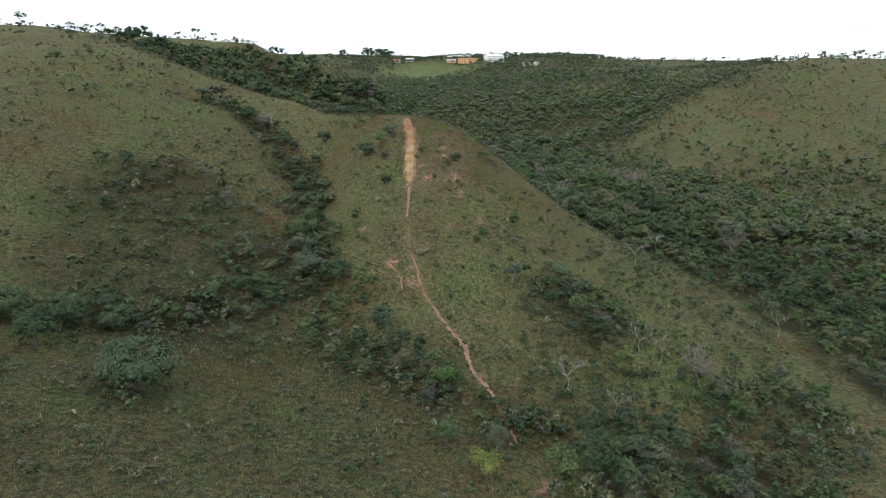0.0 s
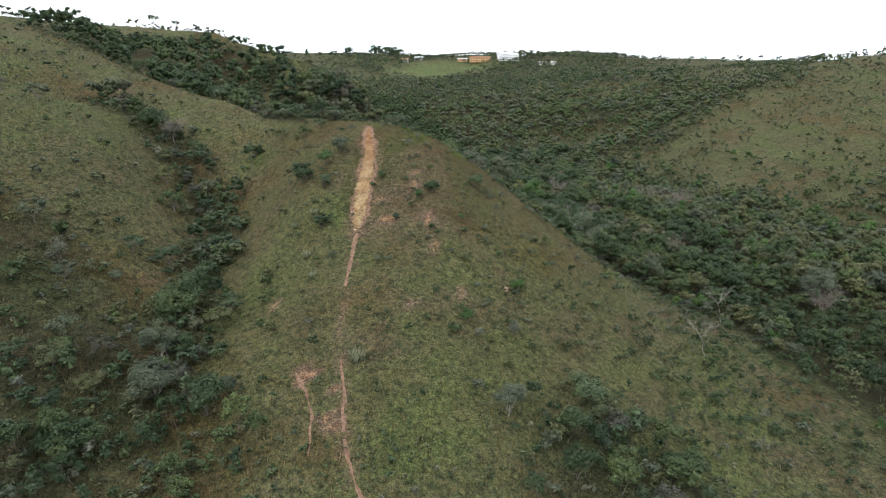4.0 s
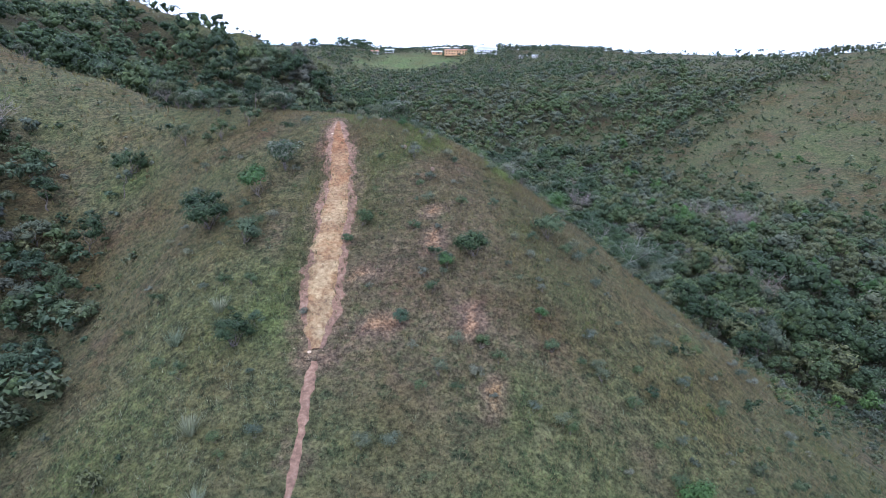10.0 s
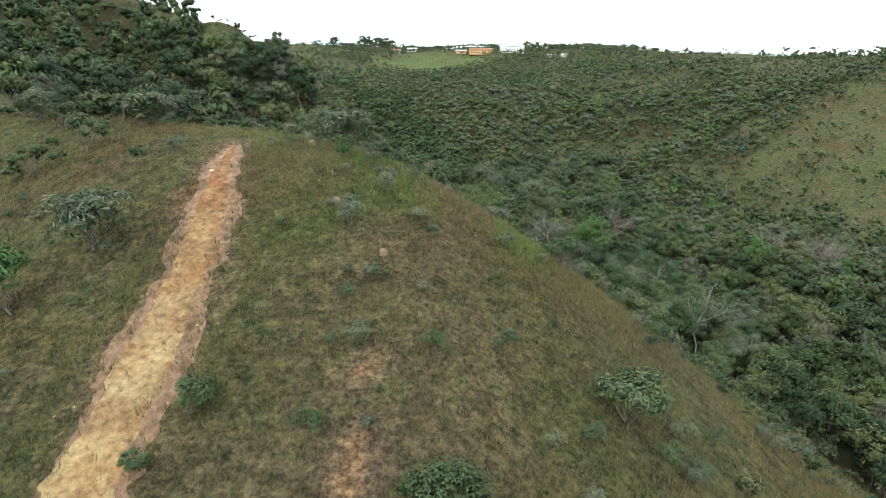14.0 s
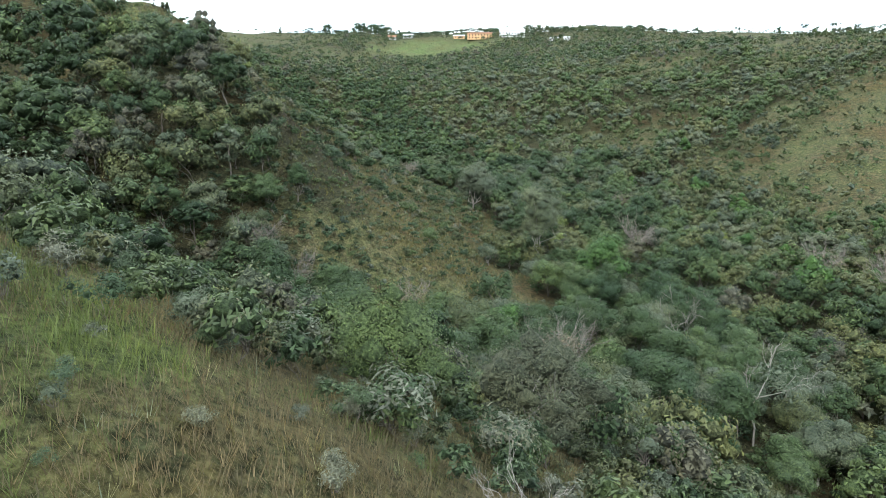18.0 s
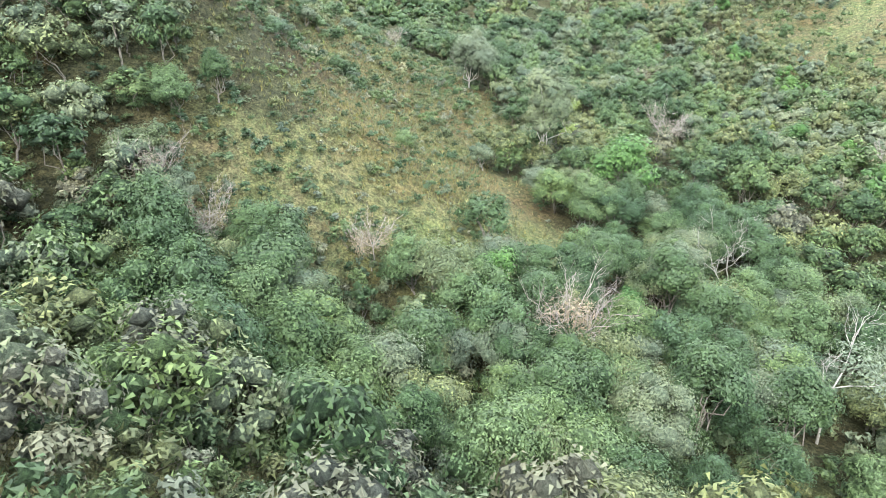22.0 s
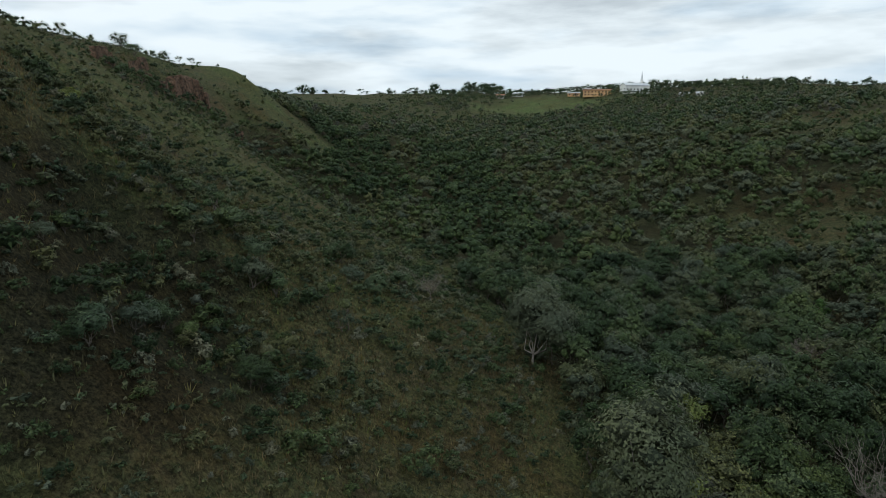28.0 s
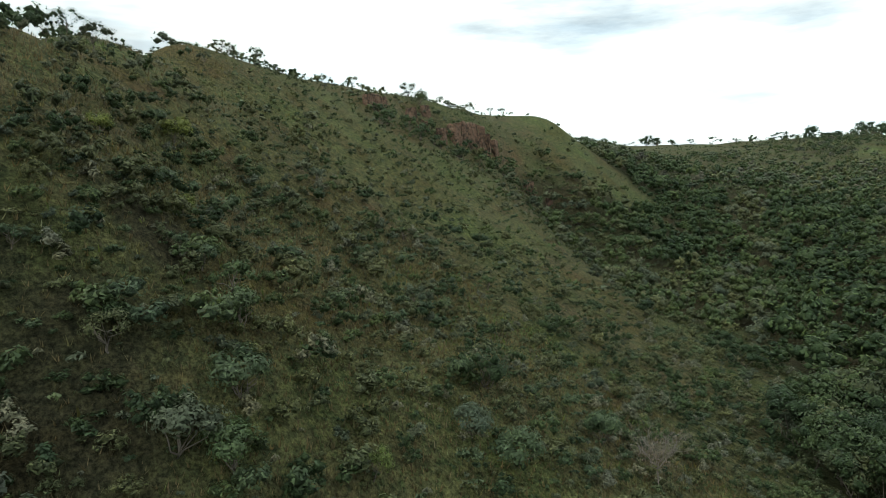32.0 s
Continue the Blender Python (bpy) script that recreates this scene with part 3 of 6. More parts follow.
def bare_soil(x, y):
    r = smooth(1.0, 0.2, off_line(x, y, [(a, b) for a, b in TRACK]) + 0.4 * ripple(x, y, 1.7, 21)) * 0.5 * smooth(-72, -60, y)
    r = np.maximum(r, 0.8 * smooth(2.3, 0.7, off_line(x, y, TRACK[:7]) + 0.7 * ripple(x, y, 1.5, 25)))
    r = np.maximum(r, 0.36 * dry_zone(x, y))
    r = np.maximum(r, 0.24 * blob(x, y, -44, -48, 22))
    for cx, cy, rad in BARE:
        r = np.maximum(r, (1.1 if -20 < cx and cy < 60 else 0.36) * smooth(rad, rad * 0.3, np.hypot(x - cx, (y - cy) * 0.75) + 0.45 * rad * ripple(x, y, rad * 0.8, 22)))
    for cx, cy, rad in SCORCHED:
        r = np.maximum(r, 0.36 * smooth(rad, rad * 0.4, np.hypot(x - cx, y - cy) + 0.3 * rad * ripple(x, y, rad * 0.5, 23)))
    return r


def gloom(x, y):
    """Burnt soil, and bush shade put into the colour: brown-black ground between the shrubs."""
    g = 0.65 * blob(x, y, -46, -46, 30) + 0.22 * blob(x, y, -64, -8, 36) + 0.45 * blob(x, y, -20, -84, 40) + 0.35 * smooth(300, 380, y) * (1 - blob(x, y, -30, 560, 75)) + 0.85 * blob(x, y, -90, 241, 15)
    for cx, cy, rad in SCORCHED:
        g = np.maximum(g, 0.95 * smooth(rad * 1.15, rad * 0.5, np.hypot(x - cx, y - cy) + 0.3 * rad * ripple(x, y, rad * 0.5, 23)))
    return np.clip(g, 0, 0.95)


def lushness(x, y):
    g = 0.16 * blob(x, y, -17.5, -17, 9) + 0.5 * blob(x, y, 27, -52, 20) + 0.36 * blob(x, y, 0, 8, 9) + 0.55 * ripple(x, y, 2.8, 27) * blob(x, y, -2, 8, 13) + 0.4 * blob(x, y, -8, 13, 7) + 0.28 * blob(x, y, 0, -42, 9)
    g = g + 0.25 * blob(x, y, -75, 5, 26) + 0.14 * blob(x, y, -50, 150, 62) + 0.35 * blob(x, y, -104, 284, 26) + 0.8 * blob(x, y, -30, 560, 75) + 0.5 * blob(x, y, -130, 282, 22)
    return np.clip(g + 0.24 * ripple(x, y, 13, 24) + 0.16 * ripple(x, y, 3.5, 26) + 0.1 - 0.3 * dry_zone(x, y) + 0.22 * blob(x, y, 11, -8, 14) - 0.35 * smooth(45, 75, x), 0, 1)


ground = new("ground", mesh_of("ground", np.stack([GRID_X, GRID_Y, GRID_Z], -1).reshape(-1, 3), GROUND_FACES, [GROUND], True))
tagged(ground, "olive and tawny savannah grass over red earth hills", "ground", kind="structure")
gx, gy = GRID_X.ravel(), GRID_Y.ravel()
cliffy = smooth(0.85, 1.5, np.hypot(*np.gradient(GRID_Z, GY, GX)).ravel()) * (gy > 180) * (gy < 300)
# Green channel: dark woodland floor, plus the shade painted in by gloom().
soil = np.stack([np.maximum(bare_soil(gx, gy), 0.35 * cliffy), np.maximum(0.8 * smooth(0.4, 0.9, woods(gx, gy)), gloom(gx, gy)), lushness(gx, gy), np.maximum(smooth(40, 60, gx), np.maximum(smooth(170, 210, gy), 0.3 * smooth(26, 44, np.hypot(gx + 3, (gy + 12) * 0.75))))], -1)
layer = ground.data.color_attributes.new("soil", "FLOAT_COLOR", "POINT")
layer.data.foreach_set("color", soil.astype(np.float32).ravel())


def trail_strip(name, line, width, ragged, material, label, lift, seed):
    """A worn track that lies on the ground, with ragged edges."""
    pts = np.array(along([(a, b, 0) for a, b in line], 0.35))[:, :2]
    k = np.ones(9) / 9
    ends = np.r_[np.repeat(pts[:1], 4, 0), pts, np.repeat(pts[-1:], 4, 0)]
    pts = np.stack([np.convolve(ends[:, c], k, "valid") for c in (0, 1)], -1)
    way = np.gradient(pts, axis=0)
    way /= np.linalg.norm(way, axis=1)[:, None]
    side = np.stack([way[:, 1], -way[:, 0]], -1)
    s = np.arange(len(pts)) * 0.35
    w = np.interp(s / s[-1], np.linspace(0, 1, len(width)), width)
    rows = []
    cols = 9
    for c in range(cols):
        u = 2 * c / (cols - 1) - 1
        edge = ragged * ripple(s, np.full(len(s), 40.0 * np.sign(u) + seed), 1.6, 31) + 0.9 * ragged * ripple(s, np.full(len(s), 9.0 * np.sign(u)), 0.35, 32)
        off = u * (w / 2) * (1 + edge * abs(u))
        p = pts + side * off[:, None]
        z = ground_z(p[:, 0], p[:, 1]) + lift * (1 - abs(u) ** 3) + (0.02 * ripple(p[:, 0], p[:, 1], 0.5, 33)) - 0.02 * (abs(u) == 1) + 0.015
        rows.append(np.c_[p, z])
    v = np.stack(rows, 1).reshape(-1, 3)
    i = np.arange(len(pts) * cols).reshape(-1, cols)
    f = np.stack([i[:-1, :-1], i[:-1, 1:], i[1:, 1:], i[1:, :-1]], -1).reshape(-1, 4)
    return tagged(new(name, mesh_of(name, v, f, [material], True)), label, "trail", kind="structure")


trail_strip("trail", TRACK[:7], [0.6, 1.8, 2.5, 2.7, 2.6, 2.7, 2.8, 2.8, 2.3, 0.7], 0.2, REDDISH, "reddish gravel fringe of the steep trail", 0.03, 3)
trail_strip("trail", TRACK[:7], [0.15, 0.8, 1.5, 1.9, 1.8, 2.1, 2.0, 2.3, 1.9, 0.5], 0.24, TRAIL, "steep worn trail of yellow gravel up the spur", 0.07, 1)
trail_strip("trail", TRACK[6:9], [0.6, 0.55, 0.4, 0.25], 0.5, REDDISH, "thin trodden path running down from the wide trail", 0.03, 2)
trail_strip("trail", TRACK[12:20], [0.3, 0.3, 0.6, 0.5, 0.75, 0.4, 0.65, 0.4, 0.25], 0.8, REDDISH, "narrow reddish footpath through the grass", 0.03, 4)

trail_strip("trail", [(-12.6, -37.2), (-11.2, -39.2), (-9.8, -42), (-9, -44.2), (-8.3, -48.7)], [0.1, 0.4, 0.25, 0.35, 0.2, 0.1], 0.9, REDDISH, "short reddish side path worn into the grass", 0.03, 5)
trail_strip("trail", TRACK[10:13], [0.1, 0.22, 0.35, 0.3], 0.9, REDDISH, "faint reddish footpath through the grass", 0.03, 6)

# ---- plants: shapes ----
def tube(path, radii, sides=5):
    """A tapered limb along a path: verts and quads."""
    path, radii = np.asarray(path, float), np.asarray(radii, float)
    way = np.gradient(path, axis=0)
    way /= np.linalg.norm(way, axis=1)[:, None] + 1e-9
    ref = np.where(np.abs(way[:, 2:3]) > 0.9, np.array([[1.0, 0, 0]]), np.array([[0, 0, 1.0]]))
    a = np.cross(way, ref)
    a /= np.linalg.norm(a, axis=1)[:, None] + 1e-9
    b = np.cross(way, a)
    ang = np.linspace(0, 2 * np.pi, sides, endpoint=False)
    v = path[:, None] + radii[:, None, None] * (np.cos(ang)[None, :, None] * a[:, None] + np.sin(ang)[None, :, None] * b[:, None])
    i = np.arange(len(path) * sides).reshape(-1, sides)
    j = np.roll(i, -1, 1)
    f = np.stack([i[:-1], j[:-1], j[1:], i[1:]], -1).reshape(-1, 4)
    return v.reshape(-1, 3), f


def joined(pieces):
    vs, fs, n = [], [], 0
    for v, f in pieces:
        vs.append(v)
        fs.append(f + n)
        n += len(v)
    return np.concatenate(vs), np.concatenate(fs)


def bent(a, b, r, n=5, sway=0.15):
    """A crooked way from a to b."""
    a, b = np.asarray(a, float), np.asarray(b, float)
    t = np.linspace(0, 1, n)[:, None]
    p = a + (b - a) * t
    w = np.linalg.norm(b - a) * sway
    p[1:-1] += r.normal(0, w, (n - 2, 3)) * 0.6
    return p


def leaf_blades(centres, normals, size, r, long=1.7):
    """Single pointed leaves, one triangle each."""
    n = len(centres)
    nrm = normals + r.normal(0, 0.22, (n, 3))
    nrm /= np.linalg.norm(nrm, axis=1)[:, None] + 1e-9
    t = np.cross(nrm, r.normal(0, 1, (n, 3)))
    t /= np.linalg.norm(t, axis=1)[:, None] + 1e-9
    s = np.cross(nrm, t)
    sz = (size * r.uniform(0.6, 1.4, n))[:, None]
    v = np.stack([centres - t * sz * long * 0.4 - s * sz * 0.5, centres - t * sz * long * 0.4 + s * sz * 0.5, centres + t * sz * long * 0.6 - nrm * sz * 0.2], 1)
    return v.reshape(-1, 3), np.arange(3 * n).reshape(n, 3)


def in_threes(f):
    """Quads as triangles."""
    return f if f.shape[1] == 3 else np.concatenate([f[:, [0, 1, 2]], f[:, [0, 2, 3]]])


def crown_shape(r, centre, half, clumps, leaves, size, flat=0.0, gap=0.25):
    """A crown of clumps: where the clumps sit, and the leaves on them."""
    c = r.normal(0, 1, (clumps * 3, 3))
    c /= np.linalg.norm(c, axis=1)[:, None]
    c = c[c[:, 2] > -0.35 + flat][:clumps]
    c = c * r.uniform(0.45, 0.86, (len(c), 1)) * np.asarray(half)
    c[:, 2] *= 1 - 0.25 * r.random(len(c))
    c = c + np.asarray(centre)
    rad = np.min(half) * r.uniform(0.26, 0.52, len(c))
    k = r.choice(len(c), leaves, p=rad**2 / (rad**2).sum())
    d = r.normal(0, 1, (leaves, 3))
    d[:, 2] += 0.55
    d /= np.linalg.norm(d, axis=1)[:, None]
    at = c[k] + d * (rad[k] * r.uniform(1 - gap, 1.12, leaves))[:, None] * np.array([1.1, 1.1, 0.8])
    out = (at - np.asarray(centre)) / np.asarray(half)
    out /= np.linalg.norm(out, axis=1)[:, None] + 1e-9
    d = 0.75 * d + 0.6 * out
    d[:, 2] += 0.25
    return c, at, d, size, rad


def lump_form(kind):
    bm = bmesh.new()
    if kind == 1:
        for p in ((1, 0, 0), (0, 1, 0), (-1, 0, 0), (0, -1, 0), (0, 0, 1), (0, 0, -1)):
            bm.verts.new(p)
        q = list(bm.verts)
        for k in range(4):
            bm.faces.new((q[k], q[(k + 1) % 4], q[4]))
            bm.faces.new((q[(k + 1) % 4], q[k], q[5]))
    else:
        bmesh.ops.create_icosphere(bm, subdivisions=kind - 1, radius=1.0)
    bm.verts.index_update()
    v = np.array([p.co for p in bm.verts])
    f = np.array([[q.index for q in p.verts] for p in bm.faces])
    bm.free()
    return v, f


LUMPS = {k: lump_form(k) for k in (1, 2, 3)}


def lump(centre, radius, r, kind):
    """One uneven clump of close foliage."""
    v, f = LUMPS[kind]
    k = r.uniform(0.72, 1.18, (len(v), 1))
    return centre + v * k * radius * np.array([1.1, 1.1, 0.85]), f


def plant_shape(seed, height, spread, clumps, leaves, size, stem=0.4, flat=0.0, girth=0.05, sides=5, limbs=7, lean=0.08, long=1.7, gap=0.25, mass=0, fill=0.5):
    """(wood verts, faces), (leaf verts, faces) of a plant with its foot at the origin, and with mass its closed inner clumps."""
    r = np.random.default_rng(seed)
    h0 = height * stem
    half = (spread * r.uniform(0.9, 1.1), spread * r.uniform(0.9, 1.1), (height - h0) * 0.58)
    off = r.normal(0, lean * height, 2)
    centre = (off[0], off[1], h0 + (height - h0) * 0.5)
    c, at, d, size, rad = crown_shape(r, centre, half, clumps, leaves, size, flat, gap)
    fork = np.array([off[0] * 0.6, off[1] * 0.6, h0])
    wood = [tube(bent((0, 0, -0.25), fork, r, 5, 0.1), np.linspace(girth * 1.25, girth * 0.8, 5) * height * 0.6, sides)]
    for k in range(min(limbs, len(c))):
        wood.append(tube(bent(fork - (0, 0, h0 * 0.2 * r.random()), c[k], r, 5, 0.12), np.linspace(girth * 0.55, girth * 0.12, 5) * height * 0.6, max(3, sides - 1)))
    if mass:
        return joined(wood), leaf_blades(at, d, size, r, long), joined([lump(p, q * fill, r, mass) for p, q in zip(c, rad)])
    return joined(wood), leaf_blades(at, d, size, r, long)


def bare_shape(seed, height, spread, forks, girth, twigs=3, depth=3, up=0.5):
    """A leafless tree: the trunk, then each main branch with its twigs."""
    r = np.random.default_rng(seed)
    top = np.array([r.normal(0, 0.12) * height, r.normal(0, 0.12) * height, height * r.uniform(0.45, 0.6)])
    trunk = tube(bent((0, 0, -0.3), top, r, 6, 0.06), np.linspace(1, 0.7, 6) * girth, 6)
    branches = []
    for k in range(forks):
        ang = 2 * np.pi * (k + r.random() * 0.7) / forks
        tip = top + np.array([np.cos(ang) * spread, np.sin(ang) * spread, (height - top[2]) * r.uniform(0.6, 1.05)])
        pieces = []

        def grow(a, b, rad, level):
            p = bent(a, b, r, 4, 0.14)
            pieces.append(tube(p, np.linspace(rad, rad * 0.5, 4), 4 if level > 1 else 3))
            if level <= 1:
                return
            for _ in range(twigs):
                f = r.uniform(0.45, 1.0)
                s = p[0] + (p[-1] - p[0]) * f
                ln = np.linalg.norm(b - a) * r.uniform(0.4, 0.65)
                w = (b - a) / (np.linalg.norm(b - a) + 1e-9) + r.normal(0, 0.55, 3) + (0, 0, up * 0.5)
                grow(s, s + w / np.linalg.norm(w) * ln, rad * 0.5, level - 1)

        grow(top, tip, girth * 0.48, depth)
        branches.append(joined(pieces))
    return trunk, branches


def wood_mesh(name, vf, material):
    return mesh_of(name, vf[0], vf[1], [material], True)


def leafy(kind, leaf_part, shape, bark, leaf, label, category, group):
    """One plant, with its wood and its foliage as parts, hidden from nothing; its copies stand about."""
    root = tagged(new(kind), label, category, group)
    p = new("trunk", mesh_of("trunk", shape[0][0], shape[0][1], [bark], True))
    p.parent = root
    v, f, mi = leaf_only(shape, 0)
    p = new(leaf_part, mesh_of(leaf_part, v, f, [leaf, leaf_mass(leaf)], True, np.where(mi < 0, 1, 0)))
    p.parent = root
    return root


def standing(x, y, turn, size, tilt=0.0, sink=0.05):
    return Matrix.Translation((x, y, float(ground_z(x, y)) - sink)) @ Euler((tilt, 0, turn)).to_matrix().to_4x4() @ Matrix.Scale(size, 4)


def place_all(first, spots, r):
    """Puts the first plant at the first spot and copies at the rest; spots: x, y, size."""
    for k, (x, y, s) in enumerate(spots):
        m = standing(x, y, r.uniform(0, 6.28), s, r.normal(0, 0.04))
        if k == 0:
            first.matrix_basis = m
        else:
            copy = copy_thing(first, m)
            copy.matrix_basis = m


def scattered(x0, x1, y0, y1, gap, r):
    """Spots about gap metres apart, unevenly."""
    xs, ys = np.meshgrid(np.arange(x0, x1, gap), np.arange(y0, y1, gap))
    xs = xs + r.uniform(-0.48, 0.48, xs.shape) * gap
    ys = ys + r.uniform(-0.48, 0.48, ys.shape) * gap
    return xs.ravel(), ys.ravel()


def sown(name, shapes, spots, materials, label, category, r, tones_of=(0.1, 1.0)):
    """Many plants nobody could count as one object: shapes [(verts, faces, material index)], spots (n, 3): x, y, size."""
    spots = np.asarray(spots, float)
    kinds = len(materials)
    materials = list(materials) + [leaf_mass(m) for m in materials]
    pick = r.integers(0, len(shapes), len(spots))
    vs, fs, ms, tones, n = [], [], [], [], 0
    tone = tones_of[0] + (tones_of[1] - tones_of[0]) * r.beta(2.2, 2.2, len(spots))
    zz = ground_z(spots[:, 0], spots[:, 1])
    for k, (v, f, mi) in enumerate(shapes):
        idx = np.nonzero(pick == k)[0]
        if not len(idx):
            continue
        a = r.uniform(0, 2 * np.pi, len(idx))
        ca, sa, s = np.cos(a)[:, None], np.sin(a)[:, None], spots[idx, 2][:, None]
        squat = s * r.uniform(0.8, 1.2, (len(idx), 1))
        x = (v[None, :, 0] * ca - v[None, :, 1] * sa) * s + spots[idx, 0][:, None]
        y = (v[None, :, 0] * sa + v[None, :, 1] * ca) * s + spots[idx, 1][:, None]
        z = v[None, :, 2] * squat + zz[idx][:, None] - 0.04
        vs.append(np.stack([x, y, z], -1).reshape(-1, 3))
        fs.append((f[None] + (np.arange(len(idx)) * len(v))[:, None, None]).reshape(-1, f.shape[1]) + n)
        mk = mi if isinstance(mi, np.ndarray) else np.full(len(f), mi)
        ms.append(np.tile(np.where(mk < 0, kinds - 1 - mk, mk), len(idx)))
        tones.append(np.repeat(tone[idx], len(v)))
        n += len(idx) * len(v)
    me = mesh_of(name, np.concatenate(vs), np.concatenate(fs), materials, True, np.concatenate(ms))
    me.attributes.new("tone", "FLOAT", "POINT").data.foreach_set("value", np.concatenate(tones).astype(np.float32))
    return tagged(new(name, me), label, category, kind="stuff")


def leaf_only(shape, leaf_mi):
    v, f = joined(list(shape[1:]))
    return v, f, np.where(np.arange(len(f)) < len(shape[1][1]), leaf_mi, -1 - leaf_mi)


def with_wood(shape, wood_mi, leaf_mi):
    wood = (shape[0][0], in_threes(shape[0][1]))
    lv, lf, lm = leaf_only(shape, leaf_mi)
    v, f = joined([wood, (lv, lf)])
    return v, f, np.r_[np.full(len(wood[1]), wood_mi), lm]

# ---- the woods ----
r = np.random.default_rng(21)
NEAR_WOODS = (-42, 52, 26, 128)


def in_near(x, y):
    return (x > NEAR_WOODS[0]) & (x < NEAR_WOODS[1]) & (y > NEAR_WOODS[2]) & (y < NEAR_WOODS[3])


KEPT_FREE = [(29.9, 52.2, 2.4), (22.9, 89.8, 4.5), (14.2, 100.5, 1.2), (6.9, 73.7, 3), (33.4, 111, 4), (31, 101, 4), (29.7, 71.8, 4), (-2.7, 60.7, 3), (3.1, 135.3, 1.5), (22.8, 127, 3), (1.1, 18.2, 2.5), (6.2, 22.8, 3), (28, 48.5, 1.6)]


def free_of_marks(x, y):
    ok = np.ones(len(x), bool)
    for cx, cy, rad in KEPT_FREE:
        ok &= np.hypot(x - cx, y - cy) > rad
    return ok


tx, ty = scattered(-60, 110, -110, 190, 3.35, r)
wd = woods(tx, ty)
keep = (r.random(len(tx)) < wd * 1.3) & free_of_marks(tx, ty) & (off_line(tx, ty, TRACK) > 3)
tx, ty, wd = tx[keep], ty[keep], wd[keep]
low = np.where(ty < 30, 0.66, 1.0)
near = in_near(tx, ty)
TREE_KINDS = [
    ("dark green broadleaf tree in the wooded valley", 7.0, 2.9, 17, 3300, 0.135, 0.22, 0.0, LEAF_DARK),
    ("mid-green rounded tree in the valley wood", 6.2, 2.6, 16, 3000, 0.13, 0.22, 0.0, LEAF_MID),
    ("olive-green spreading tree in the valley wood", 5.6, 2.9, 15, 2800, 0.13, 0.3, 0.05, LEAF_OLIVE),
    ("grey-green fine-leaved tree in the valley wood", 6.0, 2.7, 20, 3400, 0.105, 0.22, 0.0, LEAF_GREY),
    ("tall dark tree rising from the stream wood", 7.8, 2.6, 17, 3200, 0.14, 0.32, 0.0, LEAF_DARK),
    ("blue-green dense tree at the wood's edge", 5.0, 2.3, 14, 2700, 0.125, 0.15, 0.0, LEAF_BLUE),
    ("bright green young tree in the valley wood", 5.4, 2.2, 13, 2500, 0.13, 0.25, 0.0, LEAF_BRIGHT),
]
shares = [0.22, 0.21, 0.18, 0.17, 0.11, 0.09, 0.02]
spots = np.c_[tx[near], ty[near], r.uniform(0.72, 1.12, near.sum()) * (0.62 + 0.38 * wd[near])]
order = np.argsort(np.hypot(spots[:, 0] - 10, spots[:, 1] - 65))
spots, spare = spots[order[:150]], spots[order[150:]]
kind_of = r.choice(len(TREE_KINDS), len(spots), p=shares)
for k, (label, h, sp, cl, lv, sz, st, fl, leaf) in enumerate(TREE_KINDS):
    mine = spots[kind_of == k]
    half = len(mine) // 2
    for part_no, some in enumerate((mine[:half], mine[half:])):
        if len(some):
            shape = plant_shape(100 + 7 * k + part_no, h, sp, cl + 6 + 2 * part_no, int(lv * 1.45), sz * 0.74, st * 0.5, fl, 0.03, 5, 7, 0.08, 1.9, 0.35, 2, 0.6)
            place_all(leafy("tree", "crown", shape, BARK if k % 3 else PALE_BARK, leaf, label, "tree", "valley wood"), some, r)

WOOD_MATS = [BARK, LEAF_DARK, LEAF_MID, LEAF_OLIVE, LEAF_GREY, LEAF_BLUE, LEAF_BRIGHT, LEAF_DRY]
MIX = [(6.8, 2.9, 0.35, 1), (6.2, 2.8, 0.35, 2), (6.0, 2.6, 0.35, 2), (5.6, 2.9, 0.4, 3), (5.8, 2.7, 0.35, 7), (7.4, 2.6, 0.45, 1), (5.0, 2.4, 0.3, 5), (6.0, 2.6, 0.35, 3), (5.6, 2.6, 0.35, 4), (6.4, 2.7, 0.4, 1), (5.2, 2.5, 0.35, 3), (5.8, 2.6, 0.35, 2), (6.1, 2.8, 0.35, 4), (5.4, 2.4, 0.35, 6)]
fulls = [with_wood(plant_shape(210 + k, h, sp, 16, 640, 0.16, st * 0.45, 0.0, 0.03, 3, 3, 0.08, 1.9, 0.35, 1, 0.65), 0, mi) for k, (h, sp, st, mi) in enumerate(MIX[:9])]
sown("woodland", fulls, spare, WOOD_MATS, "close-grown mixed trees of the valley wood", "woodland", r, (0.15, 0.85))
mids = [with_wood(plant_shape(200 + k, h, sp, 12, 230, 0.22, st * 0.45, 0.0, 0.03, 3, 0, 0.08, 1.9, 0.4, 1, 0.66), 0, mi) for k, (h, sp, st, mi) in enumerate(MIX)]
rest = np.c_[tx, ty, r.uniform(0.7, 1.15, len(tx)) * (0.6 + 0.4 * wd) * low][~near]
fore = (rest[:, 0] < 34) & (rest[:, 1] < 30)
sown("woodland", fulls, rest[fore], WOOD_MATS, "small bushy trees filling the gully and the foreground hollow", "woodland", r)
rest = rest[~fore]
DEEP, LIGHT = [k for k, m in enumerate(MIX) if m[3] in (1, 2, 5)], [k for k, m in enumerate(MIX) if m[3] in (2, 3, 4, 6)]


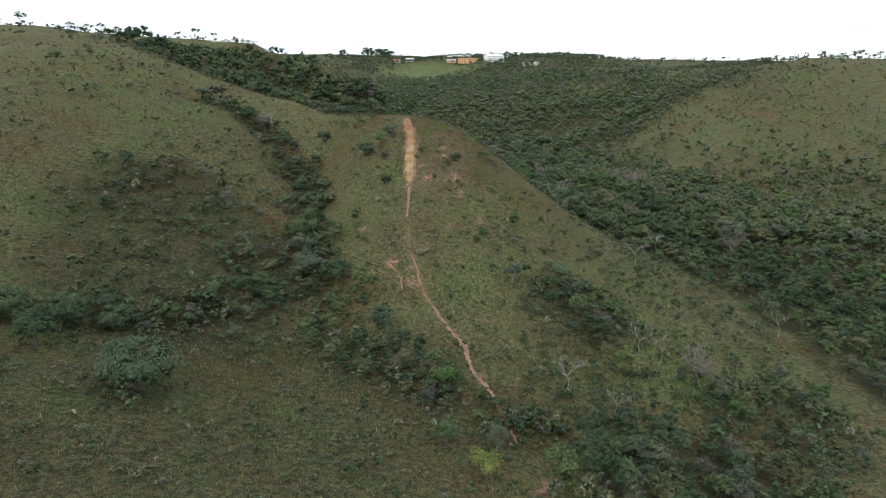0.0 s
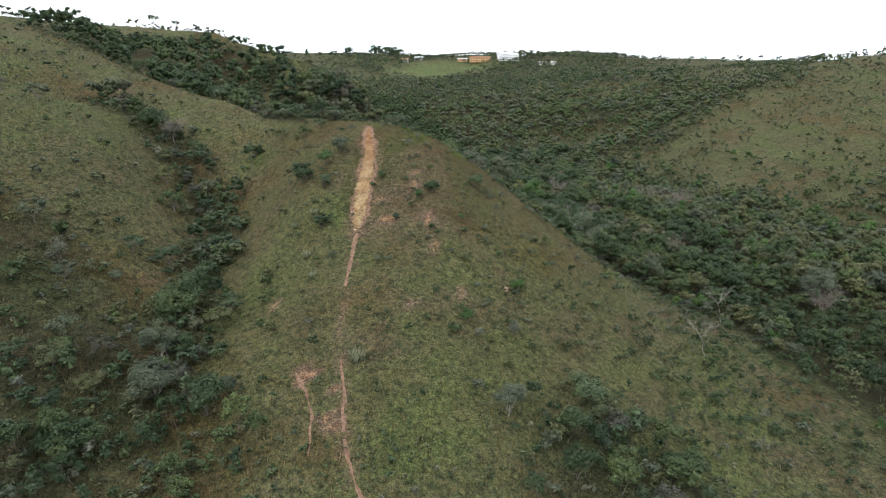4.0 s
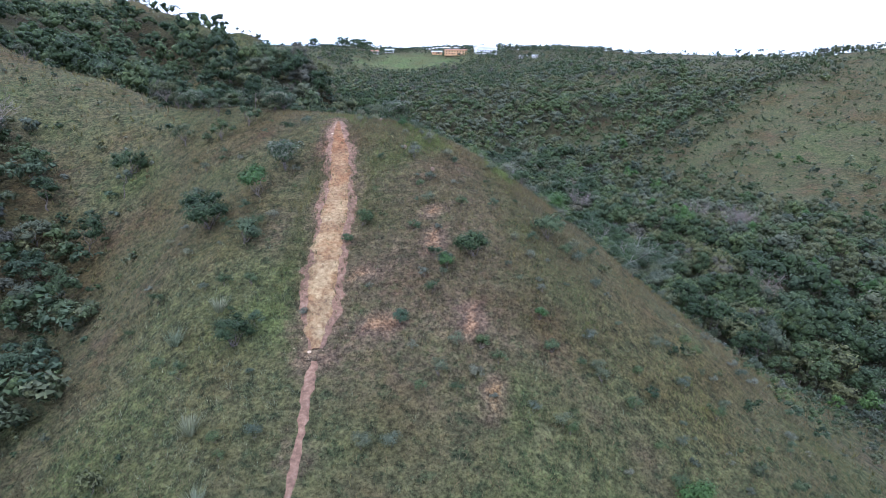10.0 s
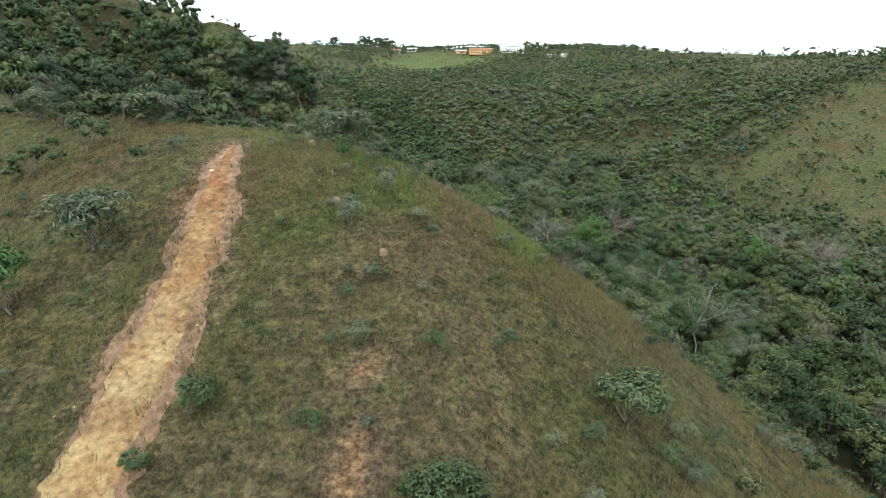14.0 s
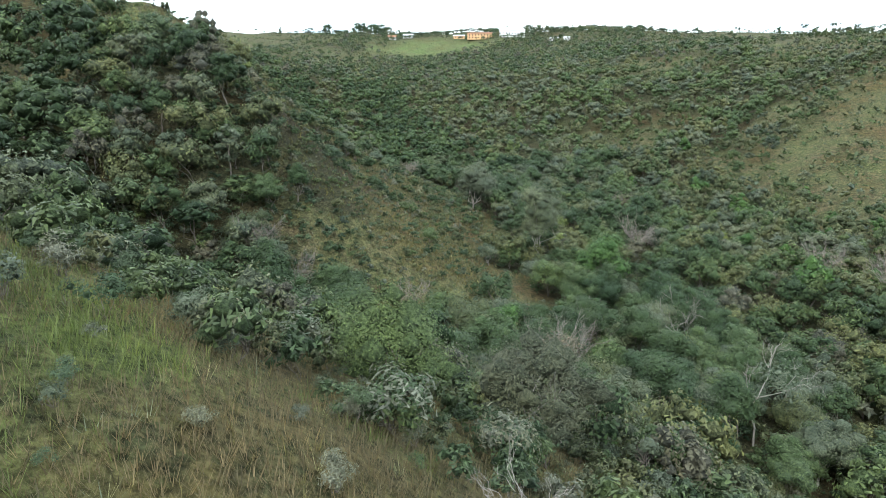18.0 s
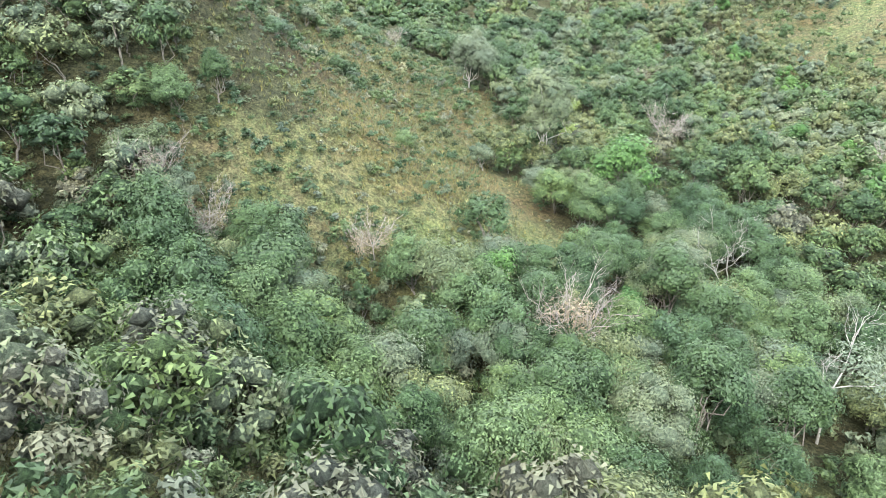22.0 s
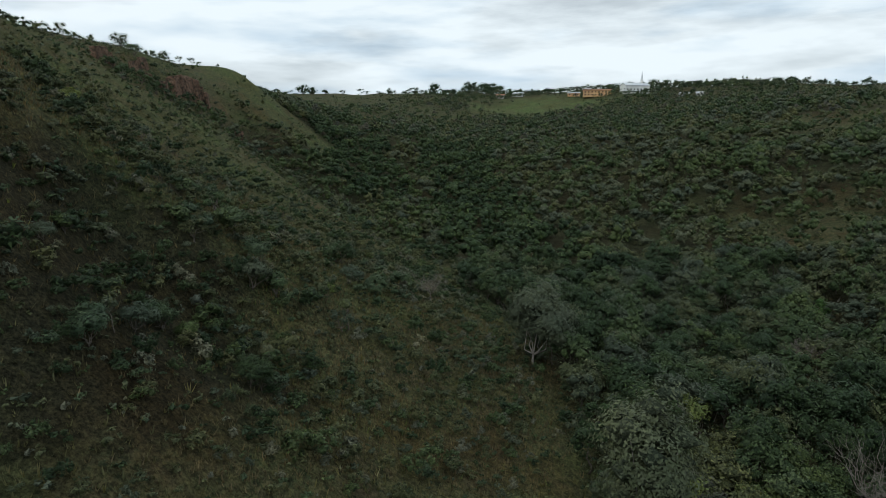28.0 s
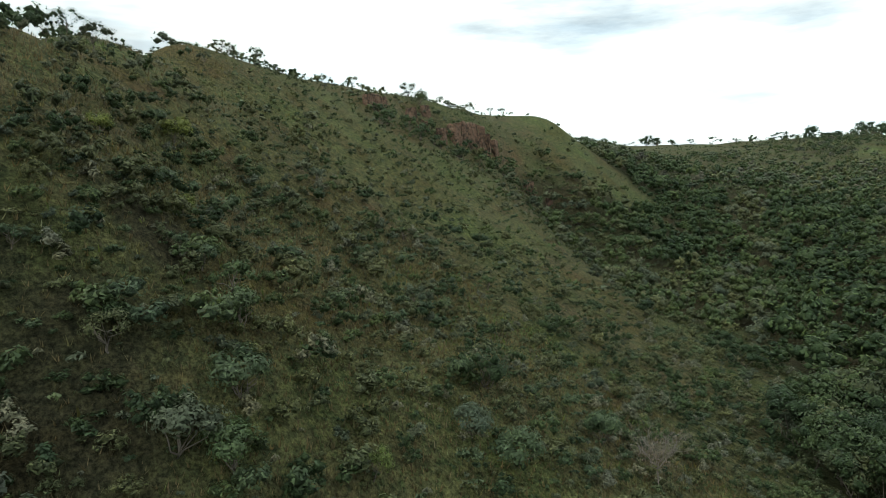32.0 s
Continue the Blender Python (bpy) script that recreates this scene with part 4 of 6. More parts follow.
def in_bottom(x, y):
    """The damp valley floors, where the taller dark trees stand."""
    d = np.minimum(off_line(x, y, STREAMS["main"]) - 14, off_line(x, y, STREAMS["side"]) - 10)
    d = np.minimum(d, off_line(x, y, STREAMS["head_west"]) - 16)
    west = (x < -18) & (y > 40) & (y < 130)
    return (d + 6 * ripple(x, y, 14, 52) < 0) | west


late = (rest[:, 0] > -40) & (rest[:, 0] < 46) & (rest[:, 1] > 120)
sown("woodland", [fulls[k] for k in (0, 1, 2, 3, 5, 7, 8)], rest[late] * np.array([1, 1, 1.15]), WOOD_MATS, "dark leafy trees filling the upper valley floor", "woodland", r, (0.12, 0.75))
rest = rest[~late]
deep = in_bottom(rest[:, 0], rest[:, 1])
sown("woodland", [mids[k] for k in DEEP], rest[deep] * np.array([1, 1, 1.15]), WOOD_MATS, "tall dark green trees along the valley floor", "woodland", r, (0.15, 0.75))
sown("woodland", [mids[k] for k in LIGHT], rest[~deep] * np.array([1, 1, 1.12]), WOOD_MATS, "lighter mixed savannah woodland on the valley sides", "woodland", r)

fx, fy = scattered(-260, 300, -230, 720, 4.4, r)
out = ~((fx > -60) & (fx < 110) & (fy > -110) & (fy < 190))
fx, fy = fx[out], fy[out]
fw = woods(fx, fy)
keep = r.random(len(fx)) < fw * 1.1
fx, fy, fw = fx[keep], fy[keep], fw[keep]
fars, dots = [[leaf_only(plant_shape(230 + k, h * 0.85, sp * 1.05, cl, lv, sz, 0.06, 0.0, 0.03, 3, 0, 0.08, 1.8, 0.4, 1, 0.72), mi) for k, (h, sp, st, mi) in enumerate(MIX[:13])] for cl, lv, sz in ((9, 100, 0.34), (6, 26, 0.6))]
seen = (fx > -190) & (fx < 190 + 0.3 * np.maximum(fy - 150, 0))
close = (fy < 330) & (fx < 150) & (fy > -105)
sizes = r.uniform(0.7, 1.25, len(fx)) * (0.55 + 0.45 * fw)
deep = in_bottom(fx, fy)
sown("woodland", [fars[k] for k in DEEP if k < 13], (np.c_[fx, fy, sizes] * np.array([1, 1, 1.12]))[seen & close & deep], WOOD_MATS, "distant dark green woods along the valley floor", "woodland", r, (0.1, 0.55))
sown("woodland", [fars[k] for k in LIGHT if k < 13], (np.c_[fx, fy, sizes] * np.array([1, 1, 1.05]))[seen & close & ~deep], WOOD_MATS, "distant olive-green woods over the slopes of the valley", "woodland", r, (0.25, 1.0))
sown("woodland", dots, np.c_[fx, fy, sizes][seen & ~close], WOOD_MATS, "distant dark green woods at the far ends of the valley", "woodland", r, (0.25, 1.0))

# ---- scrub and grass ----
r = np.random.default_rng(33)
SHRUB_MATS = [BARK, LEAF_DARK, LEAF_MID, LEAF_OLIVE, LEAF_GREY, LEAF_BLUE, LEAF_SILVER, LEAF_BRIGHT]
LOOKS = [(0.9, 0.5, 6, 2), (0.8, 0.45, 5, 4), (1.1, 0.55, 6, 1), (0.7, 0.45, 5, 3), (1.0, 0.5, 6, 5), (0.7, 0.35, 4, 6), (0.9, 0.5, 5, 3), (0.8, 0.45, 5, 1), (0.9, 0.5, 6, 3)]
shrubs = [leaf_only(plant_shape(300 + k, h, sp, 3, 18, 0.15, 0.03, 0.0, 0.03, 3, 0, 0.08, 1.9, 0.2, 1, 0.85), mi) for k, (h, sp, cl, mi) in enumerate(LOOKS)]
big_shrubs = [leaf_only(plant_shape(320 + k, h * 1.7, sp * 1.7, cl + 1, 66, 0.145, 0.05, 0.0, 0.03, 3, 0, 0.08, 2.0, 0.2, 1, 0.8), mi) for k, (h, sp, cl, mi) in enumerate(LOOKS)]
THICKET = [(0.9, 0.5, 6, 2), (0.8, 0.5, 5, 3), (1.1, 0.55, 6, 1), (0.9, 0.5, 6, 2), (1.0, 0.5, 6, 5), (0.8, 0.4, 5, 6), (1.0, 0.55, 6, 3), (0.9, 0.5, 6, 4)]
slope_shrubs = [leaf_only(plant_shape(350 + k, h * 1.7, sp * 1.7, cl + 4, 150, 0.088, 0.05, 0.0, 0.03, 3, 0, 0.08, 2.2, 0.3, 1, 0.7), mi) for k, (h, sp, cl, mi) in enumerate(LOOKS)]
thick_shrubs = [with_wood(plant_shape(330 + k, h * 1.1, sp * 1.1, cl + 3, 190, 0.06, 0.06, 0.0, 0.03, 3, 2, 0.08, 2.2, 0.25, 1, 0.7), 0, mi) for k, (h, sp, cl, mi) in enumerate(THICKET)]


def scrub_share(x, y):
    """How thickly small shrubs stand in the grass."""
    s = 0.20 + 0.14 * ripple(x, y, 14, 41) + 0.08 * ripple(x, y, 5, 42)
    s = s + 0.32 * blob(x, y, -45, -42, 26) + 0.30 * blob(x, y, -22, -80, 26) + 0.5 * blob(x, y, -12, 84, 18) + 0.30 * blob(x, y, -28, 128, 24)
    s = s + 0.45 * blob(x, y, -22, 95, 20) + 0.5 * blob(x, y, 0, 26, 17) + 0.45 * blob(x, y, -35, 135, 50) + 0.3 * blob(x, y, -95, 215, 45) + 0.16 * blob(x, y, 14, -20, 16) + 0.3 * blob(x, y, 25, -68, 22) + 0.25 * blob(x, y, -55, 160, 40)
    s = s + 0.5 * smooth(0.05, 0.4, woods(x, y))
    return np.clip(s, 0.02, 0.75) * (off_line(x, y, TRACK) > 1.6) * (off_line(x, y, TRACK[:7]) > 2.6)


sx, sy = scattered(-120, 60, -108, 240, 1.5, r)
under = (woods(sx, sy) > 0.4) & (sy < 132) & (sx > -62)
keep = r.random(len(sx)) < np.where(under, 0.62, scrub_share(sx, sy) * smooth(0.85, 0.5, woods(sx, sy)))
sx, sy, under = sx[keep], sy[keep], under[keep]
size = np.clip(np.exp(r.normal(-0.25, 0.42, len(sx))), 0.35, 2.2)
size = size * (1 + 0.8 * under + 0.7 * blob(sx, sy, -24, 98, 26) + 0.5 * blob(sx, sy, -38, 138, 42) + 0.4 * blob(sx, sy, -45, -45, 30))
on_spur = (sx > -28) & (sx < 24) & (sy > -36) & (sy < 28)
at = np.nonzero(on_spur)[0]
at = at[np.argsort(np.hypot(sx[at] - 1, sy[at] + 2))][:240]
mine = np.c_[sx, sy, np.minimum(size, 1.1)][at]
SHRUB_KINDS = [("low green shrub in the grass of the spur", 0.9, 0.5, LEAF_MID), ("silvery flowering shrub in the grass of the spur", 0.8, 0.42, LEAF_SILVER), ("grey-green leafy shrub in the grass of the spur", 0.95, 0.5, LEAF_GREY), ("blue-green leafy shrub in the grass of the spur", 1.0, 0.5, LEAF_BLUE), ("dark green shrub in the grass of the spur", 1.1, 0.55, LEAF_DARK)]
which = r.integers(0, len(SHRUB_KINDS), len(mine))
for k, (label, h, sp, leaf) in enumerate(SHRUB_KINDS):
    if (which == k).any():
        place_all(leafy("shrub", "foliage", plant_shape(340 + k, h, sp, 10, 900, 0.027, 0.08, 0.0, 0.03, 3, 3, 0.05, 2.6, 0.35, 2, 0.32), BARK, leaf, label, "shrub", "shrubs on the spur"), mine[which == k], r)
taken = np.zeros(len(sx), bool)
taken[at] = True
sx, sy, size = sx[~taken], sy[~taken], size[~taken]
big = (size > 1.15) & (sx > -66) & (sx < 45)
fine_leaved = (big & (sx > -24) & (sx < 26) & (sy > 10) & (sy < 66)) | ((sx > -26) & (sx < 20) & (sy > -32) & (sy < 24))
big &= ~fine_leaved
sown("scrub", thick_shrubs, np.c_[sx, sy, size][fine_leaved], SHRUB_MATS, "leafy shrubs crowding under the trees of the hollow", "scrub", r)
sown("scrub", shrubs, np.c_[sx, sy, size][~big & ~fine_leaved], SHRUB_MATS, "low green and silvery shrubs dotted in the grass", "scrub", r, (0.3, 1.0))
leafier = big & (sy > 60)
sown("scrub", slope_shrubs, np.c_[sx, sy, np.minimum(size, 3.0) / 1.7][leafier], SHRUB_MATS, "waist-high leafy shrubs on the long slope below the ridge", "scrub", r, (0.2, 1.0))
big &= ~leafier
sown("scrub", big_shrubs, np.c_[sx, sy, np.minimum(size, 3.4) / 1.7][big], SHRUB_MATS, "waist-high leafy shrubs on the slopes and under the trees", "scrub", r)
qx, qy = scattered(-34, 30, 11, 58, 1.42, r)
crest = np.interp(qx, [-34, -20, -12, -5, 0, 5, 8, 14, 24], [24, 18, 16, 14.5, 14, 12.5, 11, 14, 24])
keep = (r.random(len(qx)) < 0.85 * smooth(-2, 3, qy - crest)) & free_of_marks(qx, qy)
sown("scrub", thick_shrubs, np.c_[qx[keep], qy[keep], r.uniform(0.8, 1.7, keep.sum()) * (1 + 0.35 * smooth(22, 32, qy[keep]))], SHRUB_MATS, "thicket of silvery shrubs on the steep flank of the spur", "scrub", r)
kx, ky = scattered(-70, 20, -95, 30, 1.7, r)
to_gully = np.minimum(off_line(kx, ky, STREAMS["gully"]), off_line(kx, ky, STREAMS["west_gully"]) + 2)
keep = r.random(len(kx)) < 0.5 * smooth(6.0, 2.5, to_gully + 2.5 * ripple(kx, ky, 5, 53))
sown("scrub", big_shrubs, np.c_[kx[keep], ky[keep], r.uniform(0.6, 1.5, keep.sum())], SHRUB_MATS, "close dark bushes filling the gullies", "scrub", r)
dx, dy = scattered(-36, 8, 62, 114, 1.3, r)
keep = (r.random(len(dx)) < np.clip(0.42 + 0.45 * ripple(dx, dy, 6, 50), 0.08, 0.85) * (1 - 0.2 * smooth(-12, -4, dx)) * smooth(0.75, 0.4, woods(dx, dy)))
sown("scrub", slope_shrubs, np.c_[dx[keep], dy[keep], r.uniform(0.28, 0.8, keep.sum())], SHRUB_MATS, "close silvery and dark shrubs on the scorched flank", "scrub", r)
bx, by = scattered(-48, 6, 92, 212, 1.7, r)
low_down = smooth(38, 14, off_line(bx, by, STREAMS["main"]))
keep = (r.random(len(bx)) < np.clip(0.16 + 0.75 * low_down + 0.35 * ripple(bx, by, 9, 47), 0.0, 0.92) * smooth(0.6, 0.3, woods(bx, by))) & free_of_marks(bx, by)
sown("scrub", slope_shrubs, np.c_[bx[keep], by[keep], r.uniform(0.55, 1.45, keep.sum())], SHRUB_MATS, "grey-green bushes thickening towards the foot of the slope", "scrub", r, (0.3, 1.0))
hx, hy = scattered(-48, 6, 72, 160, 0.95, r)
keep = (r.random(len(hx)) < np.clip(0.38 + 0.45 * ripple(hx, hy, 7, 46), 0.1, 0.8) * smooth(0.5, 0.2, woods(hx, hy)))
sown("scrub", shrubs, np.c_[hx[keep], hy[keep], r.uniform(0.3, 0.75, keep.sum())], SHRUB_MATS, "knee-high shrubs and herbs over the shrubby slope", "scrub", r, (0.3, 1.0))
jx, jy = scattered(-52, 52, -104, -46, 1.15, r)
keep = r.random(len(jx)) < np.clip(0.4 + 0.5 * ripple(jx, jy, 6, 48), 0.1, 0.85)
sown("scrub", shrubs, np.c_[jx[keep], jy[keep], np.clip(np.exp(r.normal(-0.4, 0.4, keep.sum())), 0.35, 1.7)], SHRUB_MATS, "low herbs and silvery shrubs on the rough foreground slope", "scrub", r)

ex, ey = scattered(10, 56, -70, 24, 1.5, r)
foot = smooth(9.5, 4.0, ground_z(ex, ey) + 1.5 * ripple(ex, ey, 9, 54))
keep = r.random(len(ex)) < np.clip(0.2 + 0.65 * foot + 0.3 * ripple(ex, ey, 6, 55), 0.03, 0.9) * smooth(0.7, 0.4, woods(ex, ey))
sown("scrub", slope_shrubs, np.c_[ex[keep], ey[keep], np.clip(np.exp(r.normal(-0.6, 0.35, keep.sum())), 0.3, 1.2)], SHRUB_MATS, "leafy forbs and bushes along the foot of the spur", "scrub", r)
zx, zy = scattered(-46, 4, 52, 96, 1.25, r)
keep = r.random(len(zx)) < 0.8 * smooth(-14, -2, np.interp(zx, CREST_X, CREST_Y) - zy + 8) * smooth(2, -4, zy - np.interp(zx, CREST_X, CREST_Y))
# Low tone range: the flank's shade is put into the leaf colour.
sown("scrub", big_shrubs, np.c_[zx[keep], zy[keep], r.uniform(0.4, 1.0, keep.sum())], SHRUB_MATS, "close dark brush on the shaded side of the spur", "scrub", r, (0.1, 0.65))
mx, my = scattered(-32, 0, 93, 112, 1.3, r)
keep = r.random(len(mx)) < 0.75 * smooth(4.5, 1.5, off_line(mx, my, FLANKS["middle_gully"]) + 1.5 * ripple(mx, my, 4, 59))
sown("scrub", big_shrubs, np.c_[mx[keep], my[keep], r.uniform(0.5, 1.1, keep.sum())], SHRUB_MATS, "dark bushes in the shallow gully beside the spur crest", "scrub", r, (0.1, 0.6))
ox, oy = scattered(-100, -28, -60, 34, 1.9, r)
keep = r.random(len(ox)) < np.clip(0.25 + 0.45 * ripple(ox, oy, 8, 56) + 0.25 * blob(ox, oy, -46, -40, 26), 0.03, 0.8)
sown("scrub", shrubs, np.c_[ox[keep], oy[keep], np.clip(np.exp(r.normal(-0.2, 0.4, keep.sum())), 0.4, 1.8)], SHRUB_MATS, "dark low shrubs speckled over the brown hillside", "scrub", r)

lx, ly = scattered(-72, -26, -62, 4, 2.6, r)
keep = r.random(len(lx)) < 0.62 * blob(lx, ly, -45, -34, 27) * (off_line(lx, ly, STREAMS["gully"]) > 3)
sown("scrub", big_shrubs, np.c_[lx[keep], ly[keep], r.uniform(0.45, 1.15, keep.sum())], SHRUB_MATS, "grey-green bushes scattered over the brown hillside", "scrub", r, (0.4, 1.0))

far_shrubs = [leaf_only(plant_shape(320 + k, h, sp, 2, 8, 0.4, 0.05, 0.0, 0.03, 3, 0, 0.08, 1.7, 0.2, 1, 0.8), mi) for k, (h, sp, mi) in enumerate([(1.9, 1.2, 2), (1.6, 1.1, 2), (1.5, 1.1, 3), (1.7, 1.2, 4), (2.1, 1.2, 3), (1.6, 1.1, 3)])]
ux, uy = scattered(-260, 320, -140, 640, 4.4, r)
wx, wy = scattered(-112, -40, 142, 262, 2.3, r)
woody = r.random(len(wx)) < np.clip(0.5 + 0.5 * ripple(wx, wy, 14, 49), 0.1, 0.9)
sown("scrub", far_shrubs, np.c_[wx[woody], wy[woody], r.uniform(0.4, 1.15, woody.sum())], SHRUB_MATS, "green bushes scattered over the slope below the cliff", "scrub", r, (0.45, 1.0))
vx, vy = scattered(52, 190, 0, 330, 2.3, r)
ux, uy = np.r_[ux, vx], np.r_[uy, vy]
out = ~((ux > -120) & (ux < 60) & (uy > -108) & (uy < 240))
ux, uy = ux[out], uy[out]
keep = r.random(len(ux)) < np.clip(0.5 + 0.3 * ripple(ux, uy, 30, 43) + 0.25 * ripple(ux, uy, 11, 57), 0.15, 0.9) * (ux > -190) * (uy > -105) * (1 - 0.8 * blob(ux, uy, -30, 560, 75))
sown("scrub", far_shrubs, np.c_[ux[keep], uy[keep], np.exp(r.normal(-0.2, 0.4, keep.sum()))], SHRUB_MATS, "far bushes speckled over the grassy slopes", "scrub", r, (0.3, 1.0))


def tuft_shape(seed, blades, height, width, lean):
    g = np.random.default_rng(seed)
    a = g.uniform(0, 2 * np.pi, blades)
    foot = np.stack([np.cos(a), np.sin(a)], -1) * g.uniform(0, 0.12, (blades, 1))
    h = height * g.uniform(0.6, 1.1, blades)
    tip = foot + np.stack([np.cos(a), np.sin(a)], -1) * (h * g.uniform(0.3, 1.0, blades) * lean)[:, None]
    side = np.stack([-np.sin(a), np.cos(a)], -1) * width
    v = np.stack([np.c_[foot - side, np.zeros(blades)], np.c_[foot + side, np.zeros(blades)], np.c_[tip, h]], 1).reshape(-1, 3)
    return v, np.arange(3 * blades).reshape(-1, 3)


GRASS_MATS = [GRASS_DRY, GRASS_OLIVE, GRASS_GREEN, GRASS_PALE]


def grass_at(gx0, gx1, gy0, gy1, gap, blades, height, width, label, far=None):
    x, y = scattered(gx0, gx1, gy0, gy1, gap, r)
    ok = (r.random(len(x)) > 0.9 * bare_soil(x, y)) & (r.random(len(x)) > smooth(0.4, 0.8, woods(x, y)))
    ok &= off_line(x, y, TRACK[:7]) > 0.85 + 0.5 * ripple(x, y, 1.1, 44)
    ok &= off_line(x, y, TRACK[6:]) > 0.28
    ok &= r.random(len(x)) > 0.6 * gloom(x, y) * (y > 60)
    if far is not None:
        ok &= r.random(len(x)) < smooth(-110, -80, x) * smooth(160, 140, y)
        ok &= ~((x > far[0]) & (x < far[1]) & (y > far[2]) & (y < far[3]))
    x, y = x[ok], y[ok]
    lush = lushness(x, y) + r.normal(0, 0.12, len(x))
    dry = 0.5 + 0.5 * ripple(x, y, 9, 45) + r.normal(0, 0.2, len(x))
    dry = dry + 0.5 * dry_zone(x, y)
    kind = np.where(lush > 0.52, 2, np.where(dry > 0.42, 0, 1))
    kind = np.where((r.random(len(x)) < 0.012 + 0.22 * blob(x, y, -17, -16, 9)) & (far is None), 3, kind)
    for k in range(4):
        some = kind == k
        if some.any():
            shapes = [(*tuft_shape(400 + 10 * k + q, blades, height * (1.15 if k > 1 else 1.0), width, 0.9), k) for q in range(5)]
            sown("grass", shapes, np.c_[x[some], y[some], r.uniform(0.6, 1.3, some.sum())], GRASS_MATS, label, "grass", r)


SPUR = (-30, 28, -34, 34)
grass_at(*SPUR, 0.25, 6, 0.30, 0.0105, "tall savannah grass tufts on the spur")
grass_at(-13, 9, -13, 15, 0.2, 8, 0.36, 0.0065, "fine long grass on the crest of the spur")
grass_at(-110, 48, -108, 160, 1.05, 4, 0.5, 0.045, "coarse tawny grass over the slopes", SPUR)
grass_at(-48, 8, 74, 150, 0.47, 4, 0.42, 0.042, "long olive grass on the shrubby slope")
grass_at(-34, 22, -78, -34, 0.55, 4, 0.42, 0.028, "tawny grass on the foot of the spur")


def pebbles():
    """Loose stones and crumbs strewn over the trail."""
    g = np.random.default_rng(91)
    line = np.array(along([(a, b, 0) for a, b in TRACK[:7]], 0.1))[:, :2]
    shapes = []
    for k in range(4):
        bm = bmesh.new()
        bmesh.ops.create_icosphere(bm, subdivisions=1, radius=1.0)
        v = np.array([p.co for p in bm.verts]) * g.uniform(0.6, 1.25, (len(bm.verts), 3)) * np.array([1, 0.8, 0.55])
        f = np.array([[q.index for q in p.verts] for p in bm.faces])
        bm.free()
        shapes.append((v, f, 0))
    at = line[g.integers(0, len(line), 700)] + np.c_[g.normal(0, 0.75, 700), g.normal(0, 0.2, 700)]
    sown("gravel", shapes, np.c_[at, np.exp(g.normal(-2.9, 0.45, 700))], [STONE], "loose tan stones strewn on the trail", "gravel", g)


pebbles()
edge_x, edge_y = [], []
for x, y in np.array(along([(a, b, 0) for a, b in TRACK[:7]], 0.09))[:, :2]:
    for side in (-1, 1):
        edge_x.append(x + side * (1.05 + 0.42 * r.normal()))
        edge_y.append(y + 0.3 * r.normal())
sown("grass", [(*tuft_shape(480 + q, 9, 0.32, 0.014, 0.9), q % 2) for q in range(4)], np.c_[edge_x, edge_y, r.uniform(0.5, 1.2, len(edge_x))], GRASS_MATS, "grass tufts crowding the edges of the trail", "grass", r)
sprig_x = r.uniform(-12.3, -9.2, 60)
sprig_y = r.uniform(-13, 8, 60)
sown("grass", [(*tuft_shape(490 + q, 14, 0.22, 0.014, 0.9), 1) for q in range(3)], np.c_[sprig_x, sprig_y, r.uniform(0.5, 1.1, 60)], GRASS_MATS, "sparse sprigs of grass on the bare trail", "grass", r)

# ---- trees and bushes that stand out ----
r = np.random.default_rng(55)


def group_of(kind, leaf_part, spots, shapes, bark, leaves, label, category, group):
    """Plants of one look: spots (x, y, height), in turn of the shapes given for one metre of height."""
    spots = np.asarray(spots, float)
    for k, shape in enumerate(shapes):
        some = spots[k :: len(shapes)]
        if len(some):
            place_all(leafy(kind, leaf_part, shape, bark, leaves[k % len(leaves)], label, category, group), some, r)


def unit(seed, spread, clumps, leaves, size, stem, flat=0.0, girth=0.05, long=1.7, limbs=7, lean=0.06, gap=0.3, mass=0, fill=0.6):
    return plant_shape(seed, 1.0, spread, clumps, leaves, size, stem, flat, girth, 5, limbs, lean, long, gap, mass, fill)


HILL_TREES = [(-47.8, -23.2, 3.2), (-38.2, -19.4, 2.8), (-49.7, -35.2, 2.7), (-44.8, -31.9, 2.6), (-41.2, -28.7, 2.6), (-34.4, -17.7, 3.3), (-42.1, -0.8, 3.4), (-39.0, -5.4, 3.5), (-37.0, -36.1, 3.1), (-22.8, -27.1, 2.8), (-27.2, 11.9, 2.2), (-95.3, 10.8, 3.8), (-66.0, 6.5, 3.2), (-76.2, 8.2, 1.9), (-65.9, 34.6, 2.8), (-79.5, 34.8, 1.9), (-79.0, -3.4, 3.6), (-64.9, -28.1, 2.9), (-55.0, -24.3, 3.2), (-56.8, -26.0, 2.1), (-53.1, -21.8, 1.8), (-20.9, 11.4, 2.1), (-25.5, 16.7, 1.9), (-23.2, 9.9, 2.1), (-18.7, 16.5, 2.1), (-29, 22, 2.4), (-33, 25, 2.2)]
SKY_TREES = [(-126.2, 13.6, 4.6), (-135.1, 30.4, 3.6), (-120.6, 37.4, 3.0), (-118, 52, 3.4), (-112, 47, 3.0), (-146.0, 76.9, 5.0), (-132, 92, 4.0), (-118.1, 150.9, 5.6), (-112, 158, 4.6), (-70.0, 117.7, 3.2), (-107.6, 201.9, 4.6), (-103.2, 200.9, 4.0), (-122, 219, 4.4), (-94.9, 153.6, 3.4), (-88.7, 144.8, 2.7), (-133.7, 268.5, 3.2), (-101, 172, 2.6), (-106, 182, 2.2), (-128, 245, 3.0), (-83, 128, 2.4)]
